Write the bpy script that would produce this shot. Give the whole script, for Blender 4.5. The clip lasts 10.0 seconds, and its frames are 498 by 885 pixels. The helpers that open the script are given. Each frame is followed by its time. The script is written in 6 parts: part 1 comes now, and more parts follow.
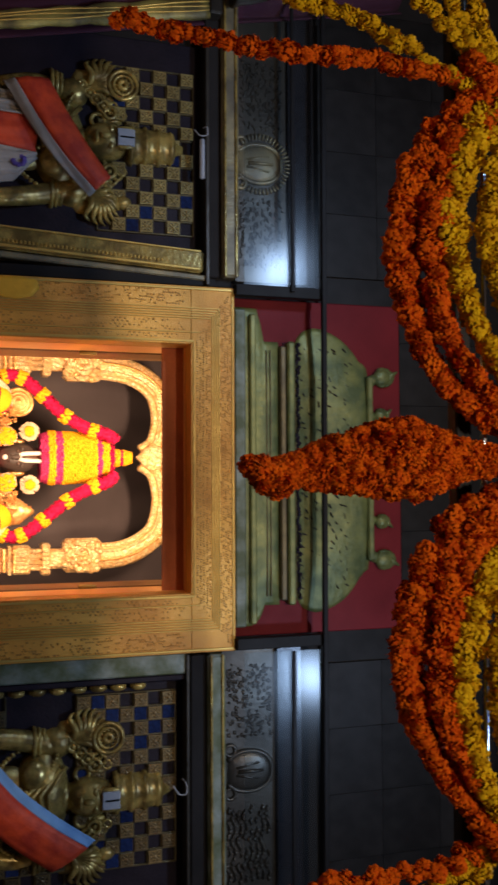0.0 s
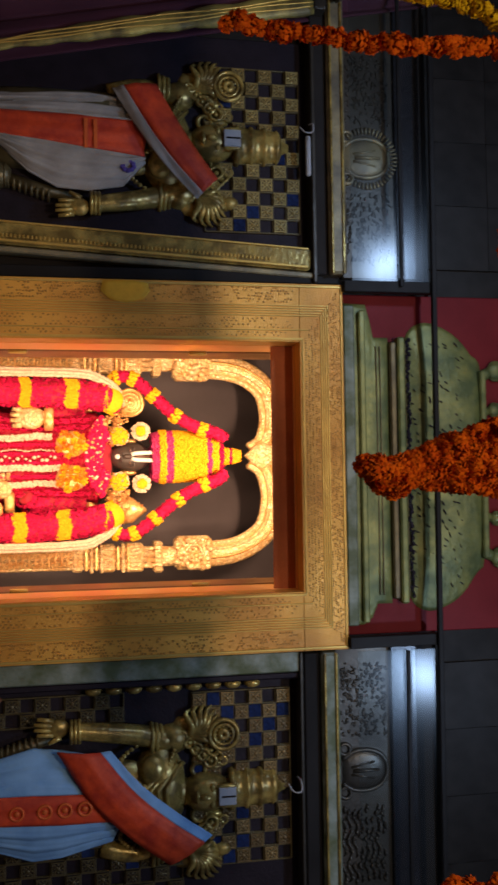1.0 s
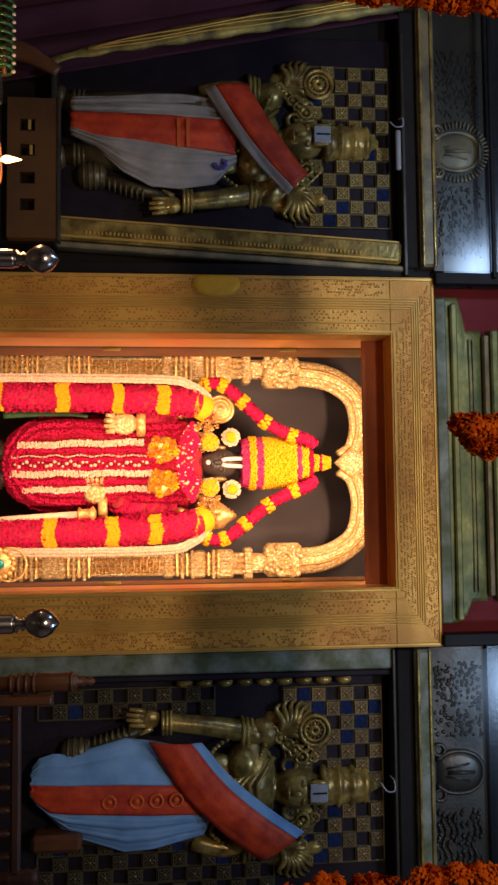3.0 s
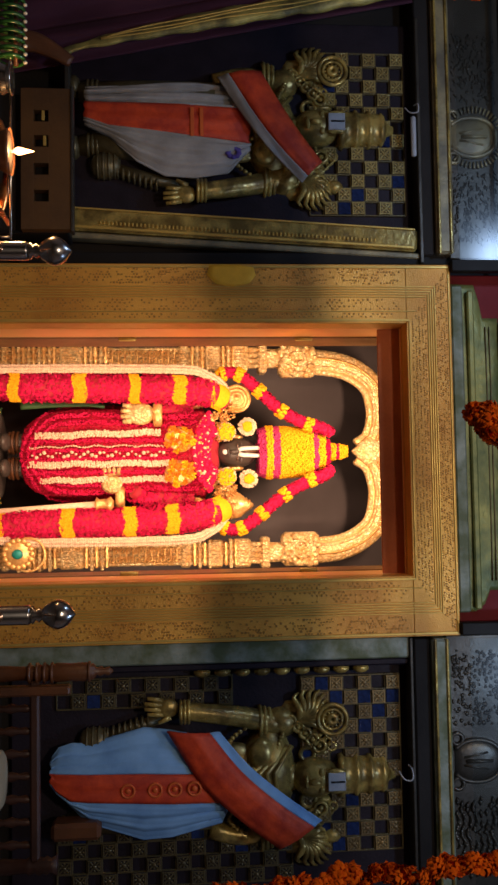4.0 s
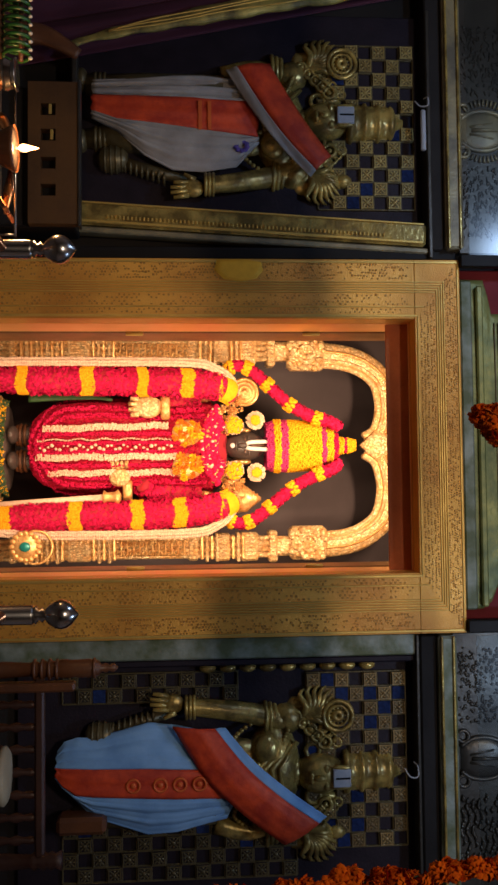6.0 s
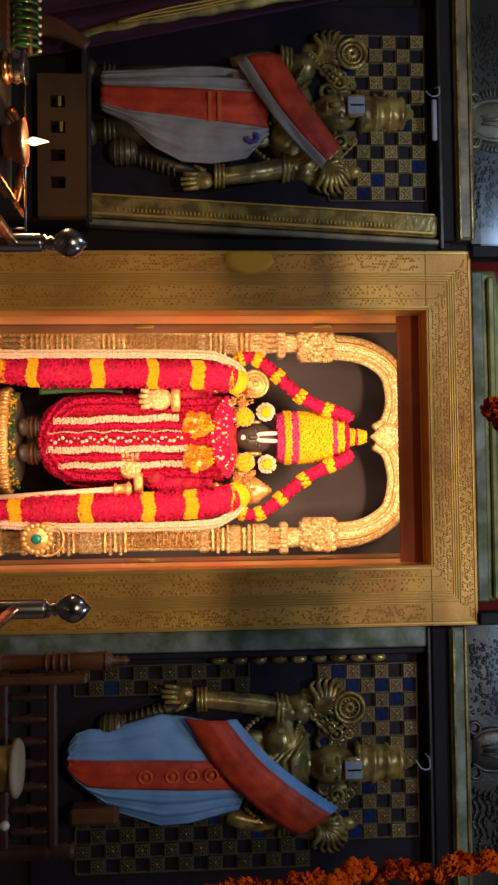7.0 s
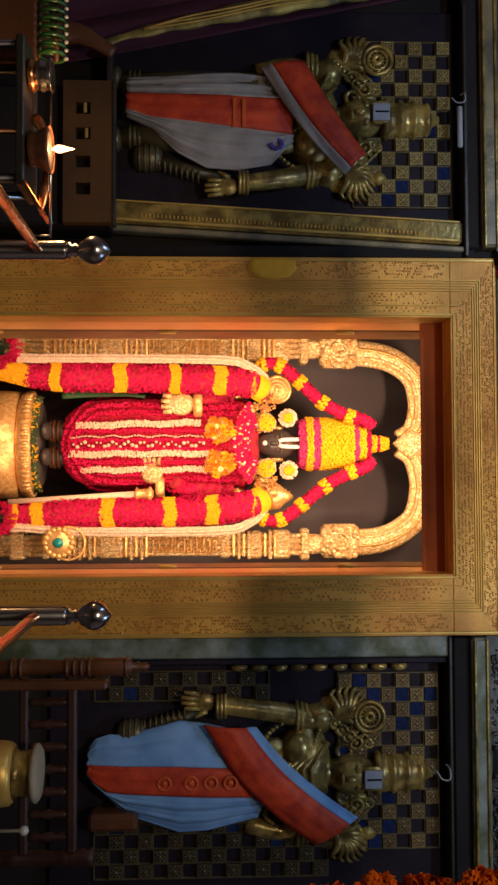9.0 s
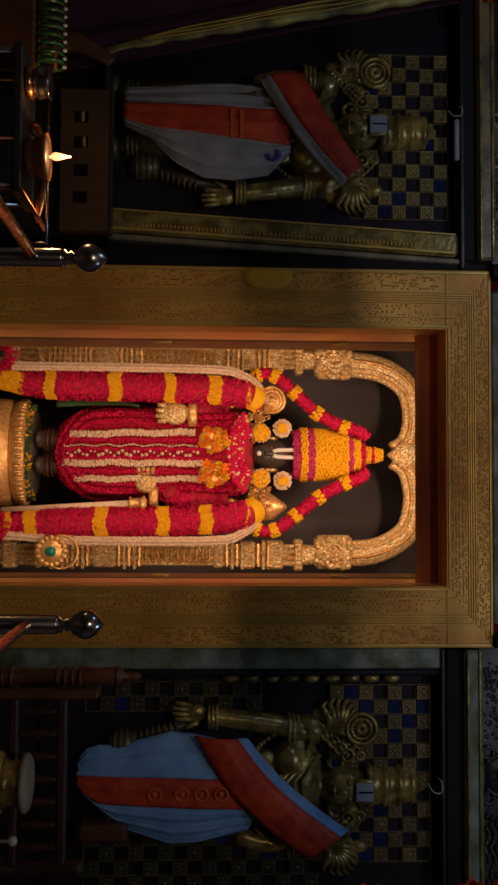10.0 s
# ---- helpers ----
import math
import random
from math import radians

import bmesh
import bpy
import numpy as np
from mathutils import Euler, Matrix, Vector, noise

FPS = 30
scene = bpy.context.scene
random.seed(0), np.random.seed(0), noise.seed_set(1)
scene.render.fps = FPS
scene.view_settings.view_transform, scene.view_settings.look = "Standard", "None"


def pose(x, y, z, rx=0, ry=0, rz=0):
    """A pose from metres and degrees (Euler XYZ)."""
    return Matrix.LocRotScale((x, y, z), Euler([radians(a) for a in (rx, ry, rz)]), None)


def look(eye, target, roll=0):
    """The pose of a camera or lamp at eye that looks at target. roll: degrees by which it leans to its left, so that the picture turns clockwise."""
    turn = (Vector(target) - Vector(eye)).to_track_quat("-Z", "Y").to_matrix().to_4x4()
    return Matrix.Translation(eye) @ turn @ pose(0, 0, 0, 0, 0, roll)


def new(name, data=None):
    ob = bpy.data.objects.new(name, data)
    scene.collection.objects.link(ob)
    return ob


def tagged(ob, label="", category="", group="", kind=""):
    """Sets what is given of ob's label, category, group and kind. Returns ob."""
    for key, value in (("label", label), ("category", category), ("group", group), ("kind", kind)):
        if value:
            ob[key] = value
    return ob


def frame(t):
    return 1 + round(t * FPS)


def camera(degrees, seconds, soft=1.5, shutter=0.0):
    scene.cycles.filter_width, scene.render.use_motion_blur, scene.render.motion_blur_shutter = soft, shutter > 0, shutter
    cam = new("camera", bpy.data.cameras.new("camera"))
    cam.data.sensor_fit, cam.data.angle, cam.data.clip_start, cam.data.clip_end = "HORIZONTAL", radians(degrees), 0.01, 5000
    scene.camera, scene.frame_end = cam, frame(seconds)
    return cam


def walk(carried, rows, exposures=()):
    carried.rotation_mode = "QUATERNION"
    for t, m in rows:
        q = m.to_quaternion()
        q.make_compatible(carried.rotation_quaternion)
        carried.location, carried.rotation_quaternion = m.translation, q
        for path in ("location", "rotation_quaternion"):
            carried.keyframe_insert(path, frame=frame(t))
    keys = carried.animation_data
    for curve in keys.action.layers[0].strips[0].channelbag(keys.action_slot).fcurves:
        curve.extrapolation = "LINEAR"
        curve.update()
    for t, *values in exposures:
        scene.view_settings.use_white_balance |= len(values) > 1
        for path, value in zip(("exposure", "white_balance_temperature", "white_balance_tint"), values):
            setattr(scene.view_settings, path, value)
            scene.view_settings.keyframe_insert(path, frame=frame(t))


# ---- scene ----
cam = camera(29.4, 10.0, 2.6, 0.5)
PATH = [
    (0, (0.066, -0.022, 1.353), (-0.019, 1.885, 1.952), 90.5),
    (0.5, (0.062, -0.019, 1.341), (-0.025, 1.918, 1.83), 89.9),
    (1, (0.055, -0.013, 1.332), (-0.023, 1.949, 1.717), 89.6),
    (1.5, (0.056, -0.016, 1.326), (-0.03, 1.959, 1.63), 89.7),
    (2, (0.076, -0.024, 1.322), (-0.028, 1.958, 1.571), 89.6),
    (2.5, (0.164, -0.014, 1.324), (0.027, 1.969, 1.549), 89.9),
    (3, (0.212, -0.006, 1.322), (0.069, 1.979, 1.523), 89.8),
    (4.5, (0.201, -0.003, 1.34), (0.086, 1.988, 1.495), 89.3),
    (5, (0.193, -0.004, 1.346), (0.07, 1.986, 1.504), 89.4),
    (5.5, (0.187, 0.002, 1.346), (0.077, 1.993, 1.501), 89.6),
    (7, (0.174, 0.011, 1.343), (0.095, 2.006, 1.464), 89.4),
    (7.5, (0.174, 0.01, 1.345), (0.105, 2.005, 1.467), 89.5),
    (8, (0.171, 0.012, 1.344), (0.094, 2.007, 1.464), 89.7),
    (8.5, (0.166, 0.012, 1.343), (0.084, 2.008, 1.442), 89.7),
    (9, (0.163, 0.018, 1.341), (0.075, 2.015, 1.417), 89.9),
    (9.5, (0.164, 0.024, 1.339), (0.061, 2.02, 1.415), 90.1),
    (10, (0.165, 0.023, 1.341), (0.055, 2.018, 1.429), 90.5),
]
EXPOSURES = [(0.0, 0.25), (0.5, 0.24), (1.0, 0.18), (1.5, 0.08), (2.0, 0.06), (2.5, 0.05), (9.4, 0.0), (9.6, -0.35), (9.8, -0.9), (10.0, -1.5)]
walk(cam, [(t, look(eye, target, roll)) for t, eye, target, roll in PATH], EXPOSURES)

# ---- light: dim hall, cool flood lamps overhead, warm lamps inside the shrine ----
world = bpy.data.worlds.new("world")
scene.world = world
world.use_nodes = True
world.node_tree.nodes["Background"].inputs["Color"].default_value = (0.35, 0.45, 0.7, 1)
world.node_tree.nodes["Background"].inputs["Strength"].default_value = 0.02


def area_lamp(name, eye, target, sx, sy, watts, color):
    data = bpy.data.lights.new(name, "AREA")
    data.shape, data.size, data.size_y = "RECTANGLE", sx, sy
    data.energy, data.color = watts, color
    ob = new(name, data)
    ob.matrix_world = look(eye, target)
    return ob


WARM = (1.0, 0.62, 0.38)
COOL = (0.46, 0.66, 1.0)
area_lamp("shrine_lamp_top", (0.0, 5.2, 2.94), (-0.1, 6.38, 1.6), 0.4, 0.12, 41, WARM)
area_lamp("shrine_lamp_side", (-0.66, 4.72, 1.3), (0.12, 5.8, 1.25), 0.08, 2.0, 40, WARM)
area_lamp("shrine_lamp_side", (0.66, 4.72, 1.3), (-0.12, 5.8, 1.25), 0.08, 2.0, 40, WARM)
area_lamp("panel_lamp", (-1.255, 2.4, 3.30), (-1.05, 4.0, 1.5), 0.16, 0.10, 11.2, COOL)
area_lamp("panel_lamp", (1.27, 2.4, 3.50), (1.05, 4.0, 1.5), 0.16, 0.10, 11.2, COOL)
area_lamp("hall_lamp_far", (0.0, -1.0, 3.78), (0.0, 4.0, 1.6), 0.5, 0.2, 54, (1.0, 0.79, 0.60))
flame_light = bpy.data.lights.new("flame_light", "POINT")
flame_light.energy, flame_light.color, flame_light.shadow_soft_size = 4.5, (1.0, 0.5, 0.18), 0.012
new("flame_light", flame_light).location = (-0.686, 2.4, 0.99)


# ---- materials ----
def material(name, color, color2=None, rough=0.6, metal=0.0, scale=6.0, grain=60.0, bump=0.25, mottled=0.6, island=False, objects=False, cells=0.0, sheen=0.0, etch=0.0, gloss=0.5):
    m = bpy.data.materials.new(name)
    m.use_nodes = True
    n, link = m.node_tree.nodes, m.node_tree.links.new
    b = n["Principled BSDF"]
    color2 = color2 or tuple(c * 0.55 for c in color)
    co = n.new("ShaderNodeTexCoord")
    big = n.new("ShaderNodeTexNoise")
    big.inputs["Scale"].default_value, big.inputs["Detail"].default_value = scale, 6
    fine = n.new("ShaderNodeTexNoise")
    fine.inputs["Scale"].default_value, fine.inputs["Detail"].default_value = grain, 4
    for t in (big, fine):
        link(co.outputs["Object"], t.inputs["Vector"])
    mix = n.new("ShaderNodeMix")
    mix.data_type = "RGBA"
    mix.inputs["A"].default_value, mix.inputs["B"].default_value = (*color, 1), (*color2, 1)
    add = n.new("ShaderNodeMath")
    add.operation = "MULTIPLY_ADD"
    link(fine.outputs["Fac"], add.inputs[0])
    add.inputs[1].default_value = 0.35
    spread = n.new("ShaderNodeMapRange")
    spread.inputs["From Min"].default_value, spread.inputs["From Max"].default_value = 0.35, 0.7
    spread.inputs["To Max"].default_value = mottled
    if island or objects:
        pick = n.new("ShaderNodeNewGeometry" if island else "ShaderNodeObjectInfo")
        both = n.new("ShaderNodeMath")
        both.operation = "MULTIPLY_ADD"
        link(pick.outputs["Random Per Island" if island else "Random"], both.inputs[0])
        both.inputs[1].default_value = 0.55
        lift = n.new("ShaderNodeMapRange")
        lift.inputs["From Min"].default_value, lift.inputs["From Max"].default_value, lift.inputs["To Max"].default_value = 0.35, 0.65, 0.6
        link(fine.outputs["Fac"], lift.inputs["Value"])
        link(lift.outputs["Result"], both.inputs[2])
        link(both.outputs[0], mix.inputs["Factor"])
    else:
        link(big.outputs["Fac"], spread.inputs["Value"])
        link(spread.outputs["Result"], add.inputs[2])
        link(add.outputs[0], mix.inputs["Factor"])
    link(mix.outputs["Result"], b.inputs["Base Color"])
    b.inputs["Metallic"].default_value = metal
    b.inputs["Specular IOR Level"].default_value = 0.12 if island else gloss
    ro = n.new("ShaderNodeMapRange")
    ro.inputs["To Min"].default_value, ro.inputs["To Max"].default_value = max(0.03, rough - 0.12), min(1, rough + 0.15)
    link(big.outputs["Fac"], ro.inputs["Value"])
    link(ro.outputs["Result"], b.inputs["Roughness"])
    if bump:
        bm = n.new("ShaderNodeBump")
        bm.inputs["Strength"].default_value, bm.inputs["Distance"].default_value = bump, 0.004
        link(fine.outputs["Fac"], bm.inputs["Height"])
        last = bm
        if cells:
            vo = n.new("ShaderNodeTexVoronoi")
            vo.inputs["Scale"].default_value = cells
            link(co.outputs["Object"], vo.inputs["Vector"])
            bm2 = n.new("ShaderNodeBump")
            bm2.inputs["Strength"].default_value, bm2.inputs["Distance"].default_value = min(1, bump * 2.2), 0.006
            link(vo.outputs["Distance"], bm2.inputs["Height"])
            link(bm.outputs["Normal"], bm2.inputs["Normal"])
            # Cell borders mix towards a dark copy of color2; etch sets the amount.
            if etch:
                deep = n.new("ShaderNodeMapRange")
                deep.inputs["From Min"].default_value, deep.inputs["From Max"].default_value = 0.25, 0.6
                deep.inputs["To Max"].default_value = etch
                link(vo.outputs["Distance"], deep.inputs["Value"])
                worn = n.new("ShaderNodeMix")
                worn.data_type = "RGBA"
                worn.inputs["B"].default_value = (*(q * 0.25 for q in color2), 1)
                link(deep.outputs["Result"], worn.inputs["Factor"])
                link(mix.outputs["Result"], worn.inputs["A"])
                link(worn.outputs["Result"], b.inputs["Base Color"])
            last = bm2
        link(last.outputs["Normal"], b.inputs["Normal"])
    if sheen:
        b.inputs["Sheen Weight"].default_value = sheen
    return m


BRASS = material("embossed_brass", (0.90, 0.50, 0.09), (0.56, 0.245, 0.036), 0.38, 0.25, 3, 160, 0.1, 0.9, cells=230, etch=0.05)
BRASS_TRIM = material("brass_trim", (0.76, 0.53, 0.14), (0.52, 0.34, 0.08), 0.38, 0.5, 9, 120, 0.2)
JAMB = material("polished_copper_sheet", (1.0, 0.55, 0.19), (0.84, 0.38, 0.11), 0.36, 0.3, 4, 90, 0.08)
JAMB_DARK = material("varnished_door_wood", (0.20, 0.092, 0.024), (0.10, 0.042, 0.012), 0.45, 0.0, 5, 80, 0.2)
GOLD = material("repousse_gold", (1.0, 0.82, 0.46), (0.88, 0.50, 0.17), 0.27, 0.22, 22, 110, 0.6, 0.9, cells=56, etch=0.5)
GOLD_PLAIN = material("gold", (0.95, 0.66, 0.28), (0.62, 0.28, 0.07), 0.3, 0.5, 40, 120, 0.4, 0.9)
STONE_BLACK = material("black_stone", (0.050, 0.040, 0.036), (0.09, 0.07, 0.062), 0.36, 0, 12, 90, 0.15)
WHITE_PASTE = material("white_paste", (0.82, 0.80, 0.76), (0.7, 0.66, 0.6), 0.8, 0, 20, 90, 0.1)
SILK_RED = material("red_silk", (0.50, 0.011, 0.036), (0.34, 0.006, 0.02), 0.7, 0, 14, 160, 0.3, sheen=0.1)
PETAL_RED = material("red_petals", (0.72, 0.016, 0.10), (0.44, 0.006, 0.05), 0.75, 0, island=True, bump=0)
PETAL_RED_SHADED = material("shaded_red_petals", (0.52, 0.009, 0.045), (0.27, 0.004, 0.02), 0.8, 0, island=True, bump=0)
PETAL_YELLOW = material("yellow_petals", (0.86, 0.50, 0.02), (0.80, 0.36, 0.01), 0.75, 0, island=True, bump=0)
PETAL_PINK = material("pink_petals", (0.62, 0.06, 0.20), (0.42, 0.03, 0.12), 0.75, 0, island=True, bump=0)
PETAL_WHITE = material("cream_buds", (0.82, 0.66, 0.48), (0.70, 0.48, 0.34), 0.75, 0, island=True, bump=0)
MARI_ORANGE = material("orange_marigold", (0.74, 0.15, 0.003), (0.52, 0.062, 0.002), 0.8, 0, 6, 90, island=True, bump=0)
MARI_YELLOW = material("yellow_marigold", (0.74, 0.50, 0.01), (0.60, 0.33, 0.006), 0.8, 0, 6, 90, island=True, bump=0)
LEAF = material("garland_leaf", (0.022, 0.04, 0.012), (0.012, 0.022, 0.008), 0.6, 0, 20, 80, 0.2)
CURTAIN = material("dark_velvet_curtain", (0.085, 0.070, 0.075), (0.055, 0.044, 0.048), 0.8, 0, 3, 200, 0.1)
GRANITE = material("dark_granite", (0.016, 0.0155, 0.016), (0.005, 0.005, 0.0055), 0.5, 0, 3, 12, 0.1, objects=True, gloss=0.2)
BLACK = material("black_painted_steel", (0.005, 0.005, 0.006), (0.009, 0.009, 0.010), 0.55, 0.0, 10, 90, 0.1, gloss=0.2)
DARK_STONE = material("dark_grey_stone", (0.020, 0.018, 0.018), (0.010, 0.009, 0.009), 0.7, 0, 4, 60, 0.4, gloss=0.2)
RED_PAINT = material("maroon_painted_board", (0.20, 0.008, 0.014), (0.12, 0.005, 0.009), 0.55, 0, 5, 80, 0.1, gloss=0.2)
GREEN_METAL = material("green_patina_metal", (0.27, 0.28, 0.085), (0.095, 0.125, 0.045), 0.45, 0.25, 9, 38, 0.9, 1.1)
GREY_GREEN = material("grey_green_paint", (0.27, 0.32, 0.29), (0.085, 0.11, 0.05), 0.5, 0.1, 9, 60, 0.4, 1.1)
SILVER_PLATE = material("tarnished_silver_plate", (0.10, 0.093, 0.080), (0.035, 0.032, 0.028), 0.4, 0.65, 6, 70, 0.35, 0.8)
BRONZE = material("aged_bronze", (0.62, 0.46, 0.13), (0.17, 0.12, 0.035), 0.27, 0.4, 16, 60, 0.5, 1.1)
BRONZE_DARK = material("dark_bronze", (0.021, 0.016, 0.026), (0.010, 0.007, 0.013), 0.55, 0.2, 12, 80, 0.4, gloss=0.25)
STEEL = material("polished_steel", (0.50, 0.49, 0.48), (0.38, 0.37, 0.36), 0.2, 1.0, 8, 60, 0.03)
COPPER = material("polished_copper", (0.80, 0.40, 0.20), (0.62, 0.28, 0.12), 0.24, 1.0, 8, 90, 0.05)
WOOD = material("turned_dark_wood", (0.15, 0.055, 0.020), (0.05, 0.018, 0.008), 0.42, 0, 7, 90, 0.25)
WOOD_DARK = material("dark_stained_wood", (0.055, 0.020, 0.012), (0.022, 0.008, 0.006), 0.5, 0, 7, 90, 0.25)
BOX_WOOD = material("brown_offering_box", (0.125, 0.058, 0.016), (0.05, 0.022, 0.007), 0.55, 0.1, 5, 70, 0.25)
CLOTH_WHITE = material("white_cotton", (0.40, 0.39, 0.38), (0.23, 0.22, 0.21), 0.85, 0, 7, 220, 0.25, 0.9)
# White cotton with the blue light on it put into its colour.
CLOTH_BLUE_LIT = material("blue_lit_white_cotton", (0.24, 0.47, 0.80), (0.13, 0.29, 0.58), 0.85, 0, 7, 220, 0.25, 0.9)
CLOTH_RED = material("rust_red_silk", (0.68, 0.072, 0.016), (0.38, 0.026, 0.009), 0.6, 0, 16, 70, 0.3, 1.0)
CLOTH_ORANGE = material("orange_brocade", (0.64, 0.125, 0.020), (0.50, 0.075, 0.016), 0.55, 0.1, 24, 200, 0.3)
VIOLET = material("violet_thread", (0.10, 0.07, 0.34), (0.05, 0.03, 0.18), 0.8, 0, 20, 120, 0.2)
MAROON = material("maroon_curtain", (0.060, 0.010, 0.032), (0.030, 0.005, 0.018), 0.85, 0, 4, 180, 0.2)
GOLD_CLOTH = material("green_gold_silk_border", (0.46, 0.39, 0.10), (0.10, 0.085, 0.03), 0.45, 0.3, 9, 90, 0.4, 1.1)
BLUE_GLASS = material("blue_mirror_tile", (0.03, 0.06, 0.20), (0.012, 0.02, 0.07), 0.15, 0.3, 10, 60, 0.05, objects=True)
FLOOR = material("polished_stone_floor", (0.14, 0.12, 0.11), (0.07, 0.06, 0.055), 0.3, 0, 4, 90, 0.1)
BOUNCE_PLASTER = material("bounce_hall_plaster", (0.50, 0.46, 0.50), (0.38, 0.35, 0.38), 0.85, 0, 3, 60, 0.3)
SOFFIT_WOOD = material("dark_red_brown_wood", (0.62, 0.16, 0.035), (0.36, 0.075, 0.018), 0.6, 0, 5, 80, 0.2)
DULL_PASTE = material("dull_white_paint", (0.44, 0.46, 0.50), (0.30, 0.32, 0.36), 0.8, 0, 20, 90, 0.1)
YELLOW_FILM = material("yellow_patch_film", (0.80, 0.43, 0.02), (0.66, 0.34, 0.02), 0.7, 0, 30, 120, 0.2)
BRASS_DARK = material("dark_brass_relief", (0.50, 0.26, 0.055), (0.32, 0.155, 0.035), 0.5, 0.3, 20, 120, 0.2)
IVORY = material("ivory_lid", (0.36, 0.33, 0.24), (0.24, 0.21, 0.15), 0.6, 0, 10, 90, 0.15)
WORN_AND_LIT_GOLD = material("worn_and_warm_lit_gold", (0.34, 0.29, 0.16), (0.12, 0.11, 0.08), 0.45, 0.3, 8, 70, 0.4, 1.0)
PETAL_ORANGE = material("orange_gold_petals", (0.90, 0.40, 0.03), (0.86, 0.16, 0.02), 0.7, 0, island=True, bump=0)
GREEN_CLOTH = material("green_silk", (0.03, 0.09, 0.02), (0.015, 0.04, 0.012), 0.6, 0, 10, 90, 0.2)
DARK_PLATE = material("dark_polished_plate", (0.03, 0.032, 0.04), (0.012, 0.012, 0.016), 0.24, 0.2, 6, 60, 0.15, 0.8)
EMERALD = material("emerald_glass", (0.02, 0.30, 0.26), (0.01, 0.16, 0.16), 0.1, 0.2, 20, 60, 0.05)
GREEN_BEAD = material("green_glass_bangle", (0.025, 0.11, 0.025), (0.012, 0.05, 0.012), 0.2, 0.0, 20, 60, 0.0)
WHITE_BEAD = material("white_bead", (0.6, 0.6, 0.55), (0.45, 0.45, 0.42), 0.3, 0.0, 20, 60, 0.0)

GLASS = bpy.data.materials.new("clear_glass")
GLASS.use_nodes = True
_n = GLASS.node_tree.nodes
_n.remove(_n["Principled BSDF"])
_clear, _gloss, _mix, _fr = (_n.new("ShaderNodeBsdfTransparent"), _n.new("ShaderNodeBsdfGlossy"), _n.new("ShaderNodeMixShader"), _n.new("ShaderNodeFresnel"))
_clear.inputs["Color"].default_value = (0.9, 0.94, 0.95, 1)
_gloss.inputs["Roughness"].default_value = 0.2
_fr.inputs["IOR"].default_value = 1.32
GLASS.node_tree.links.new(_fr.outputs["Fac"], _mix.inputs["Fac"])
GLASS.node_tree.links.new(_clear.outputs[0], _mix.inputs[1])
GLASS.node_tree.links.new(_gloss.outputs[0], _mix.inputs[2])
GLASS.node_tree.links.new(_mix.outputs[0], _n["Material Output"].inputs["Surface"])

FLAME = bpy.data.materials.new("flame")
FLAME.use_nodes = True
_b = FLAME.node_tree.nodes["Principled BSDF"]
_b.inputs["Base Color"].default_value = (1, 0.6, 0.3, 1)
_b.inputs["Emission Color"].default_value = (1, 0.50, 0.22, 1)
_b.inputs["Emission Strength"].default_value = 5


